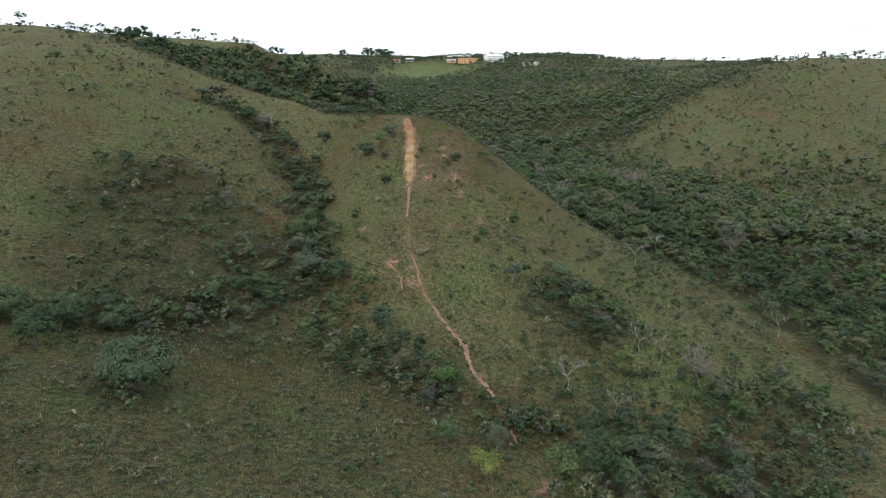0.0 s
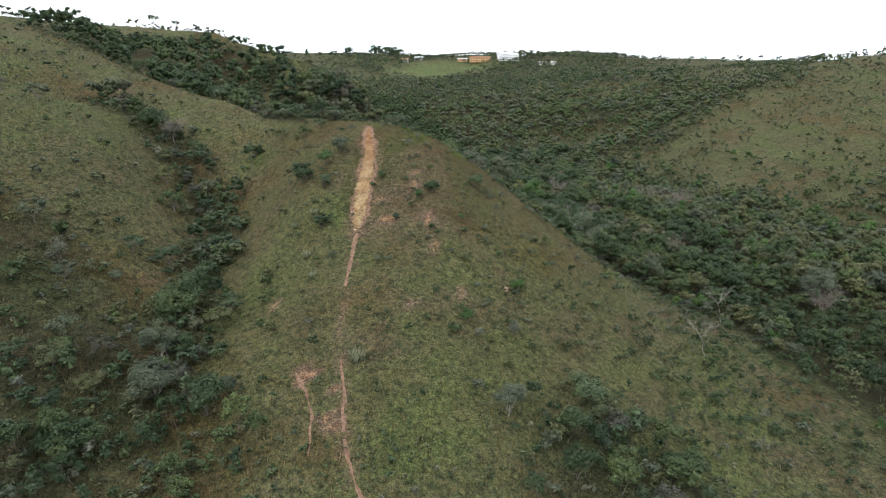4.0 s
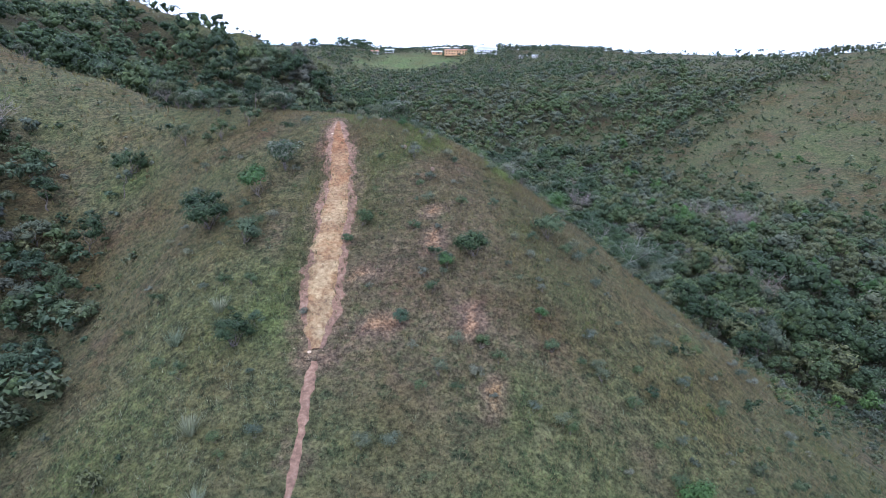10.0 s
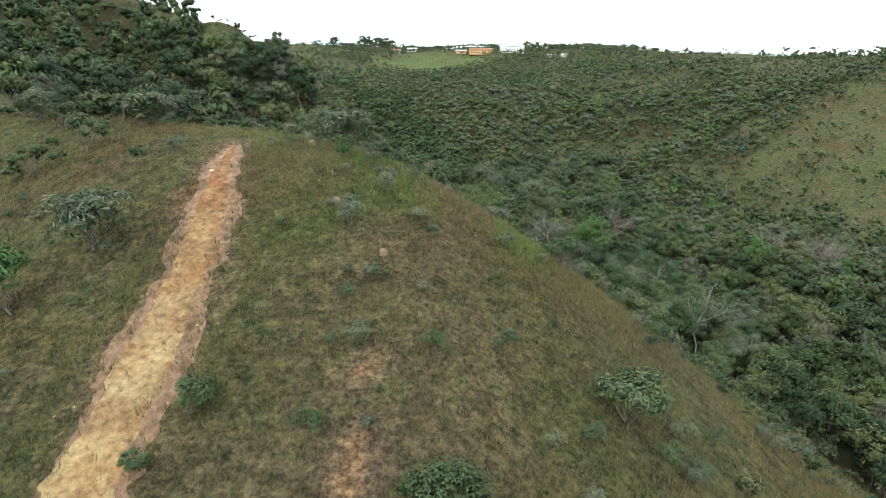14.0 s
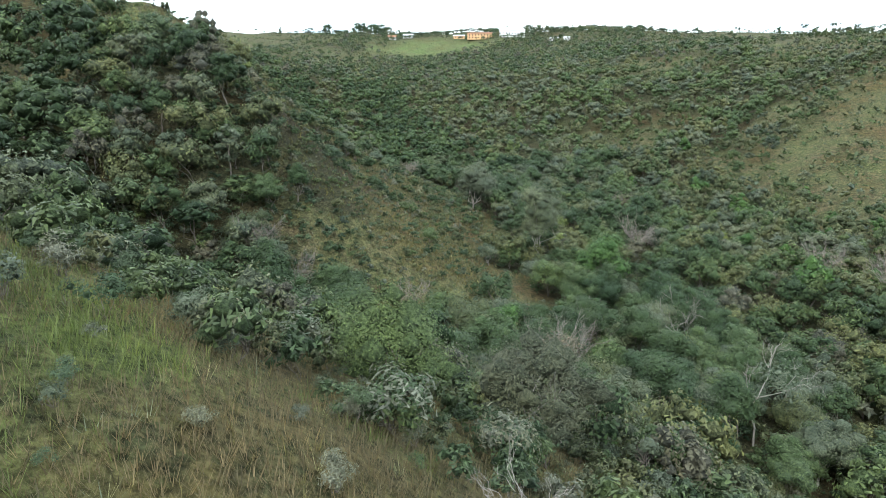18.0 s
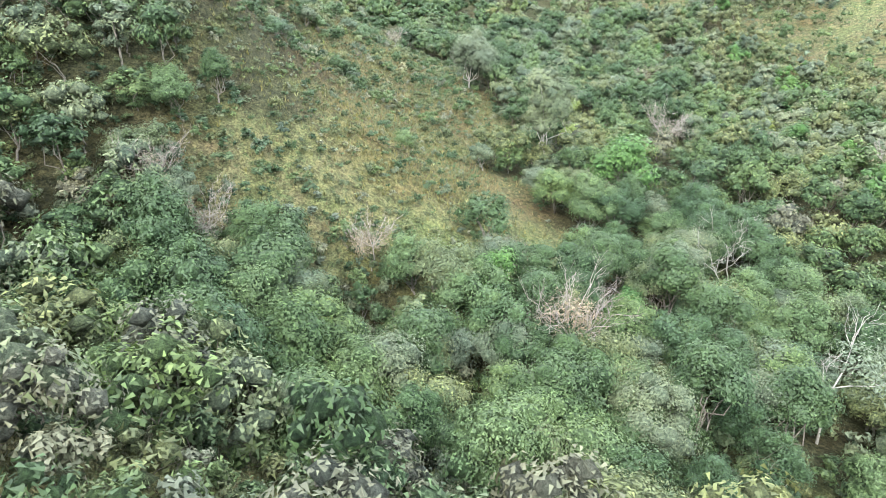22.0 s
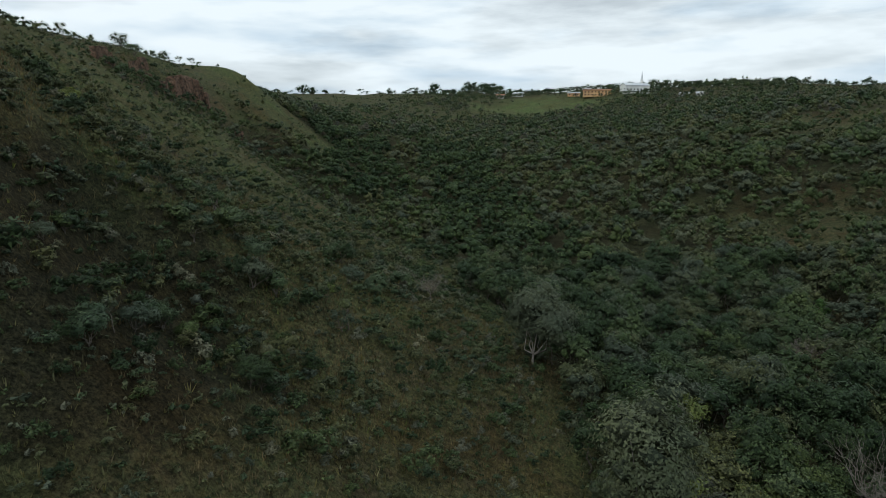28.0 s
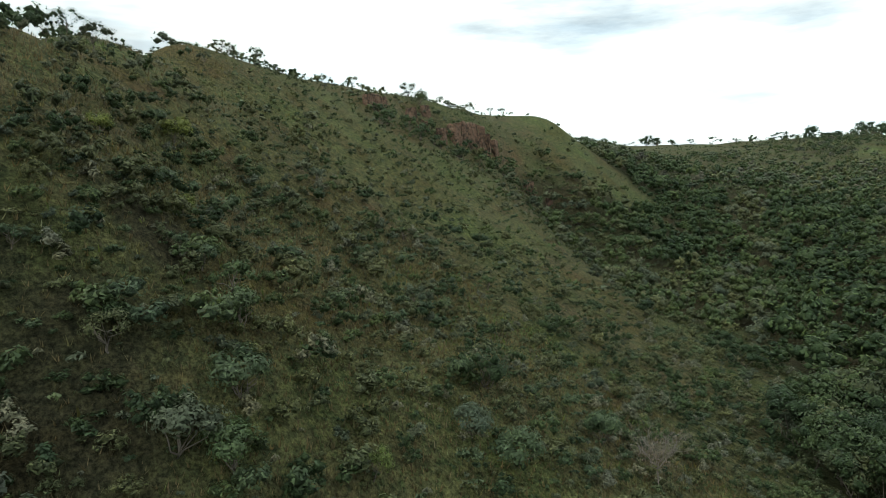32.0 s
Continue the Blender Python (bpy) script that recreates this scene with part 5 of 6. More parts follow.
SPUR_TREES = [(-36.8, 78.0, 3.8), (-53.9, 77.4, 3.8), (-68.6, 88.9, 4.2), (-55.1, 74.7, 4.4), (-71.1, 83.9, 4.6), (-61.6, 83.8, 4.6), (-29.1, 56.9, 3.4), (-29.1, 77.7, 2.3), (-12.2, 113.9, 2.3), (-27.4, 104.1, 1.4), (-22.4, 106.9, 2.2), (-25.5, 114.6, 2.6), (-31.5, 134.9, 2.7), (-27.2, 113.6, 1.9), (-46, 146, 2.4), (-38, 152, 2.0), (-52, 138, 2.2)]
CREST_TREES = []
for line, gap in ((RIDGES["near_hill"], 7), (RIDGES["hill_back"], 9), (RIDGES["trail_spur"][10:], 8), (RIDGES["west_ridge"], 12), (RIDGES["middle_spur"][5:], 9), (RIDGES["cliff_rim"], 13)):
    for x, y, z in along(line, gap):
        CREST_TREES.append((x + r.normal(0, 3.5), y + r.normal(0, 3.5), float(np.clip(np.exp(r.normal(0.75, 0.3)), 1.2, 3.6))))
sky_top = [unit(510 + k, 0.66, 22, 760, 0.026, 0.3, 0.3, 0.035, 1.9, 10, 0.1, 0.35, 1, 0.42) for k in range(4)]
flat_top = [unit(500 + k, 0.58, 11, 620, 0.034, 0.2, 0.0, 0.055, mass=1) for k in range(4)]
sown("woodland", [with_wood(s, 0, mi) for s, mi in zip(sky_top, (1, 4, 3, 2))], CREST_TREES, WOOD_MATS, "small scattered savannah trees along the ridge crests", "woodland", r)
SKY_TREES = [(x, y, 0.95 * h) for x, y, h in SKY_TREES]
for some, forms, words in ((HILL_TREES, flat_top, "small twisted savannah tree on the grassy hillside"), (SKY_TREES, sky_top, "small dark savannah tree on the ridge crest"), (SPUR_TREES, flat_top, "grey-green savannah tree on the shrubby slope")):
    group_of("tree", "crown", some, forms, BARK, [LEAF_GREY, LEAF_BLUE, LEAF_OLIVE, LEAF_MID], words, "tree", "savannah trees")

DARK_BUSHES = [(-60.8, -26.3, 2.7), (-51.1, 12.7, 4.4), (-19.4, -4.4, 3.2), (-14.8, -15.0, 2.0), (-0.1, -8.4, 2.0), (-32.2, 10.7, 2.6), (6.3, 72.3, 4.6), (-11.7, 96.5, 2.3), (-18.9, 130.3, 3.2), (-47.4, -71.1, 3.8), (-47.0, -77.1, 4.2), (-29.7, -49.0, 3.8), (-19.5, -42.3, 4.2), (15.4, -77.0, 3.8), (20.0, -74.1, 3.4)]
group_of("bush", "foliage", DARK_BUSHES, [unit(520 + k, 0.66, 18, 1900, 0.03, 0.02, mass=1) for k in range(3)], BARK, [LEAF_DARK], "dense dark green rounded bush in the grass", "bush", "dark bushes")

GREEN_BUSHES = [(-46.4, -36.8, 2.2), (-37.8, -24.6, 1.5), (-35.8, -38.8, 2.8), (-16.0, -7.5, 2.0), (5.6, -3.1, 2.2), (-2.1, -9.4, 1.0), (-14.6, -11.0, 0.9), (-4.9, -13.8, 1.1), (4.3, -14.3, 0.9), (-3.5, -0.4, 0.8), (4.9, 8.6, 1.7), (-23.1, 114.0, 2.8), (-19.4, 112.1, 3.0), (-18.0, 108.1, 3.0), (-16.9, 110.3, 2.6), (-17.6, 95.9, 2.0), (-17.8, 94.4, 1.8), (-16.8, 92.3, 2.0), (-16.7, 97.1, 1.7), (-16.5, 88.7, 1.8), (-15.7, 87.6, 1.8), (-22.3, 91.7, 1.4), (-24.0, 95.1, 1.5), (-13.4, 126.8, 2.8), (-13.6, 136.8, 2.6), (-15.9, 125.2, 2.4), (-21.5, -56.4, 2.6), (-10.6, -55.7, 3.6), (17.7, -35.6, 4.0), (-30.1, -61.0, 2.0), (11.0, -83.6, 3.8)]
group_of("bush", "foliage", GREEN_BUSHES, [unit(530 + k, 0.55, 11, 1200, 0.036, 0.08, 0.0, 0.05, 2.2, mass=1) for k in range(4)], BARK, [LEAF_BLUE, LEAF_GREY, LEAF_MID, LEAF_BLUE], "leafy blue-green bush standing in the grass", "bush", "green bushes")

BRIGHT_BUSHES = [(-16.5, -1.5, 2.4), (-8.1, -5.9, 1.4), (5.2, -28.1, 1.6), (3.9, -30.7, 1.4), (10.9, -21.1, 2.0), (-0.1, -15.1, 1.0), (3.7, -12.3, 0.9), (-9.0, -7.5, 0.8), (-2.0, -9.6, 1.1), (6.3, 20.5, 1.4), (-2.0, -70.1, 3.8), (-37.3, -50.7, 2.1), (-5.9, 8.4, 0.9)]
group_of("bush", "foliage", BRIGHT_BUSHES, [unit(540 + k, 0.6, 11, 1240, 0.033, 0.05, 0.0, 0.04, 2.4, mass=1) for k in range(2)], BARK, [LEAF_BRIGHT, LEAF_MID], "fresh bright green bush beside the trail", "bush", "bright bushes")

SILVER_SHRUBS = [(-43.0, -26.9, 2.8), (-2.5, -17.0, 1.2), (6.1, -29.8, 1.2), (10.4, -28.0, 1.8), (7.2, -15.1, 1.1), (3.9, -6.9, 0.8), (7.8, -2.2, 0.9), (8.7, -6.3, 0.9), (-10.9, -13.3, 0.7), (-4.0, -15.4, 0.6), (-23.2, 5.7, 0.9), (14.5, 3.8, 1.0), (2.8, -5.4, 0.7), (-2.3, -10.3, 0.7), (-3.5, -10.5, 0.8), (-7.0, -11.5, 0.5), (2.1, -8.6, 0.6), (4.3, -9.9, 0.7), (-3.6, 5.3, 1.2), (-5.2, 11.5, 1.0), (-5.6, 6.5, 0.6), (-4.8, 2.5, 1.3), (-1.4, 3.3, 0.5), (-10.0, 9.6, 0.7), (-4.2, 7.2, 0.5), (-2.6, 8.9, 0.5), (3.6, 5.9, 0.6), (1.3, 10.1, 0.8), (-0.3, 15.7, 0.8), (2.2, 15.0, 0.9), (-2.7, 16.9, 1.5)]
SILVER_MORE = [(4.4, 17.7, 1.6), (-15.1, 102.0, 1.1), (-13.1, 105.2, 1.1), (38.1, -47.6, 2.6), (-18.5, 95.8, 1.4), (-13.8, 103.1, 1.4), (-2.5, 21.0, 1.6), (-9, 14.2, 2.0), (-10.5, 15.4, 1.2), (-6.2, 14.8, 1.2), (-3.6, 15.6, 1.3), (6.6, 14.2, 1.1), (7.8, 11.5, 1.0), (9.2, 13.0, 1.2), (6.0, 9.8, 0.9), (8.5, 6.5, 1.0), (10.5, 9.0, 1.1)]
silver = [unit(550 + k, 0.5, 12, 1100, 0.026, 0.08, 0.0, 0.04, 2.6, mass=2, fill=0.35) for k in range(3)]
for some in (SILVER_SHRUBS, SILVER_MORE):
    group_of("shrub", "foliage", some, silver, BARK, [LEAF_SILVER, LEAF_GREY], "silvery white-tipped shrub on the open slope", "shrub", "silver shrubs")

tipped = leafy("bush", "foliage", unit(560, 0.62, 13, 1800, 0.034, 0.1), BARK, LEAF_DARK, "dark bush covered in pale flower spikes near the trail top", "bush", "")
tips = unit(560, 0.66, 13, 840, 0.034, 0.1, 0.0, 0.04, 3.4)[1]
spikes = new("blossom", mesh_of("blossom", tips[0], tips[1], [LEAF_SILVER]))
spikes.parent = tipped
tipped.matrix_basis = standing(-15.2, 1.8, 0.4, 2.7)
for x, y, s in ((-19.5, 15.5, 2.2), (-30, 21, 2.4), (-6.7, 11.5, 2.3), (1.6, 15.2, 1.9), (4.6, 17.7, 1.8)):
    again = copy_thing(tipped, standing(x, y, x, s))
    again.matrix_basis = standing(x, y, x, s)

SLENDER = [(-31.5, 7.8, 2.5), (-7.6, 12.4, 1.9), (12.1, 28.2, 3.2), (1.7, 56.4, 5.0), (-24.4, 71.4, 5.1), (-22.2, 87.1, 1.9), (32.1, 173.1, 4.5), (-12.1, 115.0, 3.4), (-16.6, 90.2, 1.9), (-15.5, -70.5, 3.0)]
group_of("tree", "crown", SLENDER, [unit(570 + k, 0.3, 7, 480, 0.037, 0.6, 0.1, 0.03) for k in range(2)], BARK, [LEAF_GREY, LEAF_OLIVE], "slender dark-stemmed tree with a thin crown", "tree", "slender trees")

PALE_TREES = [(-26.5, -36.1, 5.0), (-24.6, -41.4, 5.0), (-19.9, 56.6, 3.4), (-17.3, 59.7, 4.2), (26.3, 56.9, 6.0), (9.0, -40.4, 3.6), (74.8, 28.6, 8.0), (4.3, -80.2, 3.0)]
fine = [unit(580 + k, 0.48, 17, 2600, 0.021, 0.15, 0.0, 0.03, 1.9, mass=1) for k in range(2)]
group_of("tree", "crown", PALE_TREES, fine, PALE_BARK, [LEAF_SOFT, LEAF_GREY], "pale grey-green fine-leaved tree in the gully", "tree", "pale trees")
group_of("tree", "crown", [(14.2, 100.5, 15.4)], [unit(591, 0.25, 40, 9000, 0.0091, 0.2, -0.2, 0.02, 2.0, mass=1)], PALE_BARK, [LEAF_SOFT], "tall pale tree with a domed crown above the wood", "tree", "pale domed trees")
group_of("tree", "crown", [(3.1, 135.3, 10.0)], [unit(590, 0.46, 50, 11000, 0.0141, 0.1, -0.4, 0.03, 2.0, mass=1)], PALE_BARK, [LEAF_SOFT], "large domed pale grey-green tree at the wood's edge", "tree", "pale domed trees")

WIDE_BUSHES = [(-32.4, -81.5, 6.4), (-47.5, -69.5, 4.2), (-43, -67, 3.6), (-53, -71, 4.0)]
group_of("bush", "foliage", WIDE_BUSHES, [unit(596, 0.7, 40, 5000, 0.021, 0.02, -0.3, 0.03, 2.0, mass=1)], BARK, [LEAF_BLUE], "broad grey-green bush reaching down to the grass", "bush", "wide bushes")
GULLY_TREES = [(-28.0, -26.6, 5.8), (-28.6, -29.4, 5.0), (-8.4, 59.5, 4.8), (-2.0, 81.3, 2.6), (-11.3, 97.4, 2.1), (-1.1, -81.1, 3.0)]
group_of("tree", "crown", GULLY_TREES, [unit(600 + k, 0.5, 16, 2500, 0.025, 0.12, 0.0, 0.03, 1.9, mass=1) for k in range(2)], BARK, [LEAF_DARK, LEAF_MID], "full dark green tree rooted in the gully", "tree", "gully trees")
group_of("tree", "crown", [(1.1, 18.6, 4.3)], [unit(605, 0.5, 44, 21000, 0.0068, 0.04, -0.3, 0.03, 2.0, gap=0.4, mass=1, fill=0.55)], BARK, [LEAF_MID], "feathery mid-green tree on the shoulder of the spur", "tree", "")
group_of("tree", "crown", [(5.6, 23.6, 4.8)], [unit(604, 0.62, 60, 23000, 0.0068, 0.06, -0.3, 0.03, 2.2, 16, gap=0.4, mass=1, fill=0.5)], PALE_BARK, [LEAF_HAZE], "broad greyish fine-leaved tree with pinkish twigs", "tree", "")
group_of("tree", "crown", [(22.9, 89.8, 9.0)], [unit(606, 0.42, 18, 4200, 0.02, 0.2, 0.0, 0.03, mass=1)], BARK, [LEAF_BRIGHT], "bright green tree rising from the valley wood", "tree", "")
group_of("tree", "crown", [(-5.5, 54.5, 3.4)], [unit(607, 0.75, 12, 1800, 0.034, 0.6, 0.35, 0.03)], BARK, [LEAF_YELLOW], "flat umbrella-crowned pale green tree in the side valley", "tree", "")

YELLOW_TREES = [(49.9, 117.1, 5.6), (22.8, 127.1, 5.0), (15.0, 178.7, 4.9), (-33.3, 114.9, 1.6), (-29.4, 93.6, 2.0), (-46.2, 119.6, 2.7), (-38.4, 111.4, 1.9), (-15.0, 116.9, 1.8), (2.8, -86.7, 3.2), (18, 110, 4.6)]
group_of("tree", "crown", YELLOW_TREES, [unit(610 + k, 0.5, 12, 1400, 0.03, 0.18, 0.05, 0.03, mass=1) for k in range(2)], BARK, [LEAF_YELLOW], "yellow-green leafy tree among darker growth", "tree", "yellow-green trees")


def bare_tree(seed, height, spread, forks, girth, twigs, depth, material, label, leaf=None):
    """A leafless tree: trunk and each main branch a part; leaf: the few dry leaves still on it."""
    root = tagged(new("bare_tree"), label, "tree", "bare trees")
    trunk, branches = bare_shape(seed, height, spread, forks, girth, twigs, depth)
    t = new("trunk", wood_mesh("trunk", trunk, material))
    t.parent = root
    for b in branches:
        o = new("branch", wood_mesh("branch", b, material))
        o.parent = root
    if leaf is not None:
        g = np.random.default_rng(seed)
        c, at, d, size, rad = crown_shape(g, (0, 0, height * 0.7), (spread * 1.15, spread * 1.15, height * 0.34), 30, 1300, height * 0.014)
        v, f = leaf_blades(at, d, size, g, 2.4)
        o = new("dry_leaves", mesh_of("dry_leaves", v, f, [leaf]))
        o.parent = root
    return root


PINK_BARE = [(-46.3, 11.5, 4.6), (-2.6, 61.9, 4.0), (12.3, 57.2, 7.0), (-13.2, 58.3, 4.2), (8.4, 66.5, 3.8), (-18.3, 60.8, 4.6), (33.4, 111, 6.8), (39.0, 150.0, 5.0), (-9.3, 136.8, 3.6), (35.4, -56.2, 5.0), (53.1, 52.6, 6.2), (67.7, 90.7, 7.0), (63, 86, 6.4), (58, 96, 6.6), (72, 20, 6)]
for k in range(3):
    some = PINK_BARE[k::3]
    place_all(bare_tree(640 + k, 1.0, 0.40, 8, 0.015, 5, 3, DRY_TWIG, "leafless pinkish-grey tree with a haze of fine twigs", LEAF_PINK), some, r)
WHITE_BARE = [(32.4, 77.1, 6.6), (29.7, 71.8, 6.0), (27.6, -50.4, 5.0), (30.3, -52.3, 4.0), (14.9, -66.5, 4.8), (19.2, -69.0, 3.6), (50.6, 13.1, 6.0), (59.0, -32.0, 4.2), (37.7, -14.1, 5.2), (4.5, 10.6, 1.9)]
for k in range(2):
    place_all(bare_tree(650 + k, 1.0, 0.36, 5, 0.014, 4, 3, PALE_BARK, "dead white-barked tree with bare crooked branches"), WHITE_BARE[k::2], r)

fork = bare_tree(661, 1.0, 0.34, 3, 0.014, 4, 3, PALE_BARK, "leaning white forked tree over a dark hollow in the wood", LEAF_GREY)
fork.matrix_basis = Matrix.Translation((30.6, 54.0, float(ground_z(30.6, 54.0)))) @ Euler((0.05, 0.22, 0.4)).to_matrix().to_4x4() @ Matrix.Scale(8.6, 4)


def mound(x, y, h, label):
    bm = bmesh.new()
    bmesh.ops.create_icosphere(bm, subdivisions=3, radius=1.0)
    for v in bm.verts:
        k = 1 + 0.22 * noise.noise(v.co * 1.9 + Vector((x, y, 0))) + 0.08 * noise.noise(v.co * 6)
        v.co = Vector((v.co.x * 0.62 * k, v.co.y * 0.62 * k, max(v.co.z, -0.25) * k))
    me = bpy.data.meshes.new("termite_mound")
    bm.to_mesh(me)
    bm.free()
    me.materials.append(MOUND)
    for p in me.polygons:
        p.use_smooth = True
    ob = tagged(new("termite_mound", me), label, "termite mound", "termite mounds")
    ob.matrix_basis = standing(x, y, x, h * 0.8)


mound(9.6, -21.0, 0.65, "pale earth termite mound beside a green bush")
mound(-5.6, 4.2, 0.38, "small round earth mound in the dry grass")
mound(-8.2, 10.6, 0.4, "small pale earth mound near the crest")
mound(-3.2, 1.2, 0.35, "small round earth mound in the tawny grass")

for x, y, s in ((-6.3, -36.4, 2.6), (-8.9, 13.2, 1.4), (-15.5, -20, 1.8), (-18.5, -14, 1.7), (-16.2, -12.5, 1.6), (-13.8, -24, 1.6)):
    v, f = tuft_shape(int(700 + x), 140, 0.6, 0.01, 0.5)
    v = v * np.array([1.6, 1.6, 1.0])
    ob = tagged(new("grass_tussock", mesh_of("grass_tussock", v, f, [GRASS_PALE])), "tall pale straw-coloured grass tussock", "grass tussock", "pale tussocks")
    ob.matrix_basis = standing(x, y, x, s)

# ---- the village on the far rim ----
WHITEWASH = mottled("white_paint", [(0.3, (0.70, 0.70, 0.68)), (0.7, (0.84, 0.84, 0.82))], 0.6, 0.7, 0.1)
OCHRE = mottled("ochre_paint", [(0.3, (0.62, 0.36, 0.17)), (0.7, (0.74, 0.47, 0.24))], 0.5, 0.8, 0.1)
TILE = mottled("clay_roof", [(0.3, (0.28, 0.13, 0.08)), (0.7, (0.42, 0.22, 0.14))], 1.2, 0.9, 0.4)
PALE_ROOF = mottled("pale_metal_roof", [(0.3, (0.55, 0.57, 0.60)), (0.7, (0.70, 0.72, 0.74))], 0.8, 0.5, 0.1)
PANE = mottled("dark_window", [(0.3, (0.02, 0.025, 0.03)), (0.7, (0.05, 0.06, 0.07))], 0.5, 0.2, 0.0)


def part(name, bm, material, parent, label=""):
    me = bpy.data.meshes.new(name)
    bm.to_mesh(me)
    bm.free()
    me.materials.append(material)
    ob = new(name, me)
    ob.parent = parent
    return tagged(ob, label)


def block(x0, x1, y0, y1, z0, z1):
    bm = bmesh.new()
    bmesh.ops.create_cube(bm, size=1.0)
    for v in bm.verts:
        v.co = Vector(((x0 + x1) / 2 + v.co.x * (x1 - x0), (y0 + y1) / 2 + v.co.y * (y1 - y0), (z0 + z1) / 2 + v.co.z * (z1 - z0)))
    return bm


def gable(x0, x1, y0, y1, z, rise, over=0.5, thick=0.25):
    """A two-sided roof, ridge along x."""
    bm = bmesh.new()
    x0, x1, y0, y1 = x0 - over, x1 + over, y0 - over, y1 + over
    ym = (y0 + y1) / 2
    ring = [(y0, z), (ym, z + rise), (y1, z), (y1, z - thick), (ym, z + rise - thick), (y0, z - thick)]
    a = [bm.verts.new((x0, p, q)) for p, q in ring]
    b = [bm.verts.new((x1, p, q)) for p, q in ring]
    for k in range(6):
        bm.faces.new((a[k], a[(k + 1) % 6], b[(k + 1) % 6], b[k]))
    for e in (a, b[::-1]):
        bm.faces.new((e[0], e[1], e[4], e[5]))
        bm.faces.new((e[1], e[2], e[3], e[4]))
    bmesh.ops.recalc_face_normals(bm, faces=bm.faces)
    return bm


def gable_end(x, y0, y1, z, rise, t=0.3):
    bm = bmesh.new()
    ym = (y0 + y1) / 2
    a = [bm.verts.new((x - t / 2, p, q)) for p, q in ((y0, z), (y1, z), (ym, z + rise))]
    b = [bm.verts.new((x + t / 2, p, q)) for p, q in ((y0, z), (y1, z), (ym, z + rise))]
    bm.faces.new(a[::-1])
    bm.faces.new(b)
    for k in range(3):
        bm.faces.new((a[k], a[(k + 1) % 3], b[(k + 1) % 3], b[k]))
    return bm


def building(name, at, turn, size, wall, roof, rise, rows, cols, label, category, door=True):
    """A house: walls, gable ends, roof, windows with panes, a door."""
    w, d, h = size
    root = tagged(new(name), label, category, "village houses")
    root.matrix_basis = Matrix.Translation((at[0], at[1], float(ground_z(at[0], at[1])) - 0.6)) @ Matrix.Rotation(radians(turn), 4, "Z")
    part("wall", block(-w / 2, w / 2, -d / 2, d / 2, 0, h), wall, root)
    for x in (-w / 2 + 0.15, w / 2 - 0.15):
        part("gable", gable_end(x, -d / 2, d / 2, h, rise), wall, root)
    part("roof", gable(-w / 2, w / 2, -d / 2, d / 2, h + 0.25, rise), roof, root)
    for i in range(rows):
        for j in range(cols):
            x = -w / 2 + (j + 0.5) * w / cols
            z = 0.6 + (i + 0.5) * (h - 0.6) / rows
            win = part("window", block(x - 0.7, x + 0.7, -d / 2 - 0.06, -d / 2 + 0.1, z - 0.65, z + 0.65), wall, root)
            part("pane", block(x - 0.58, x + 0.58, -d / 2 - 0.09, -d / 2 - 0.05, z - 0.53, z + 0.53), PANE, win)
    for y in (-d / 4, d / 4):
        win = part("window", block(-w / 2 - 0.06, -w / 2 + 0.1, y - 0.7, y + 0.7, h * 0.55, h * 0.55 + 1.2), wall, root)
        part("pane", block(-w / 2 - 0.09, -w / 2 - 0.05, y - 0.58, y + 0.58, h * 0.55 + 0.1, h * 0.55 + 1.1), PANE, win)
    if door:
        part("door", block(w * 0.12, w * 0.12 + 1.2, -d / 2 - 0.05, -d / 2 + 0.1, 0.6, 2.8), PANE, root)
    return root


church = building("church", (40, 592), 24, (20, 11, 6.0), WHITEWASH, PALE_ROOF, 2.6, 1, 7, "white church with a slim steeple on the far rim", "church")
tower = part("steeple", block(5.2, 6.8, -0.8, 0.8, 8.0, 11.5), WHITEWASH, church)
spire = bmesh.new()
bmesh.ops.create_cone(spire, cap_ends=True, segments=8, radius1=0.75, radius2=0.04, depth=6.5)
bmesh.ops.translate(spire, verts=spire.verts, vec=(6, 0, 14.75))
part("spire", spire, PALE_ROOF, tower)
building("house", (11, 602), 4, (22, 9, 5.0), OCHRE, TILE, 1.0, 2, 8, "long two-storey ochre house with a low roof", "house")
building("house", (-58, 640), -8, (9, 7, 3.0), WHITEWASH, PALE_ROOF, 1.2, 1, 3, "small white house among the trees", "house")
building("house", (-72, 622), 12, (7, 6, 2.8), WHITEWASH, TILE, 1.2, 1, 2, "small whitewashed house at the field's edge", "house")
building("house", (-8, 612), 0, (10, 6, 2.6), OCHRE, PALE_ROOF, 0.9, 1, 3, "low shed with a pale metal roof", "house")
building("house", (74, 560), 10, (7, 5, 2.6), WHITEWASH, PALE_ROOF, 1.0, 1, 2, "small white hut on the grassy rim", "house")
building("house", (84, 556), -14, (5, 4, 2.4), WHITEWASH, PALE_ROOF, 0.9, 1, 2, "small white hut beside the other one", "house")

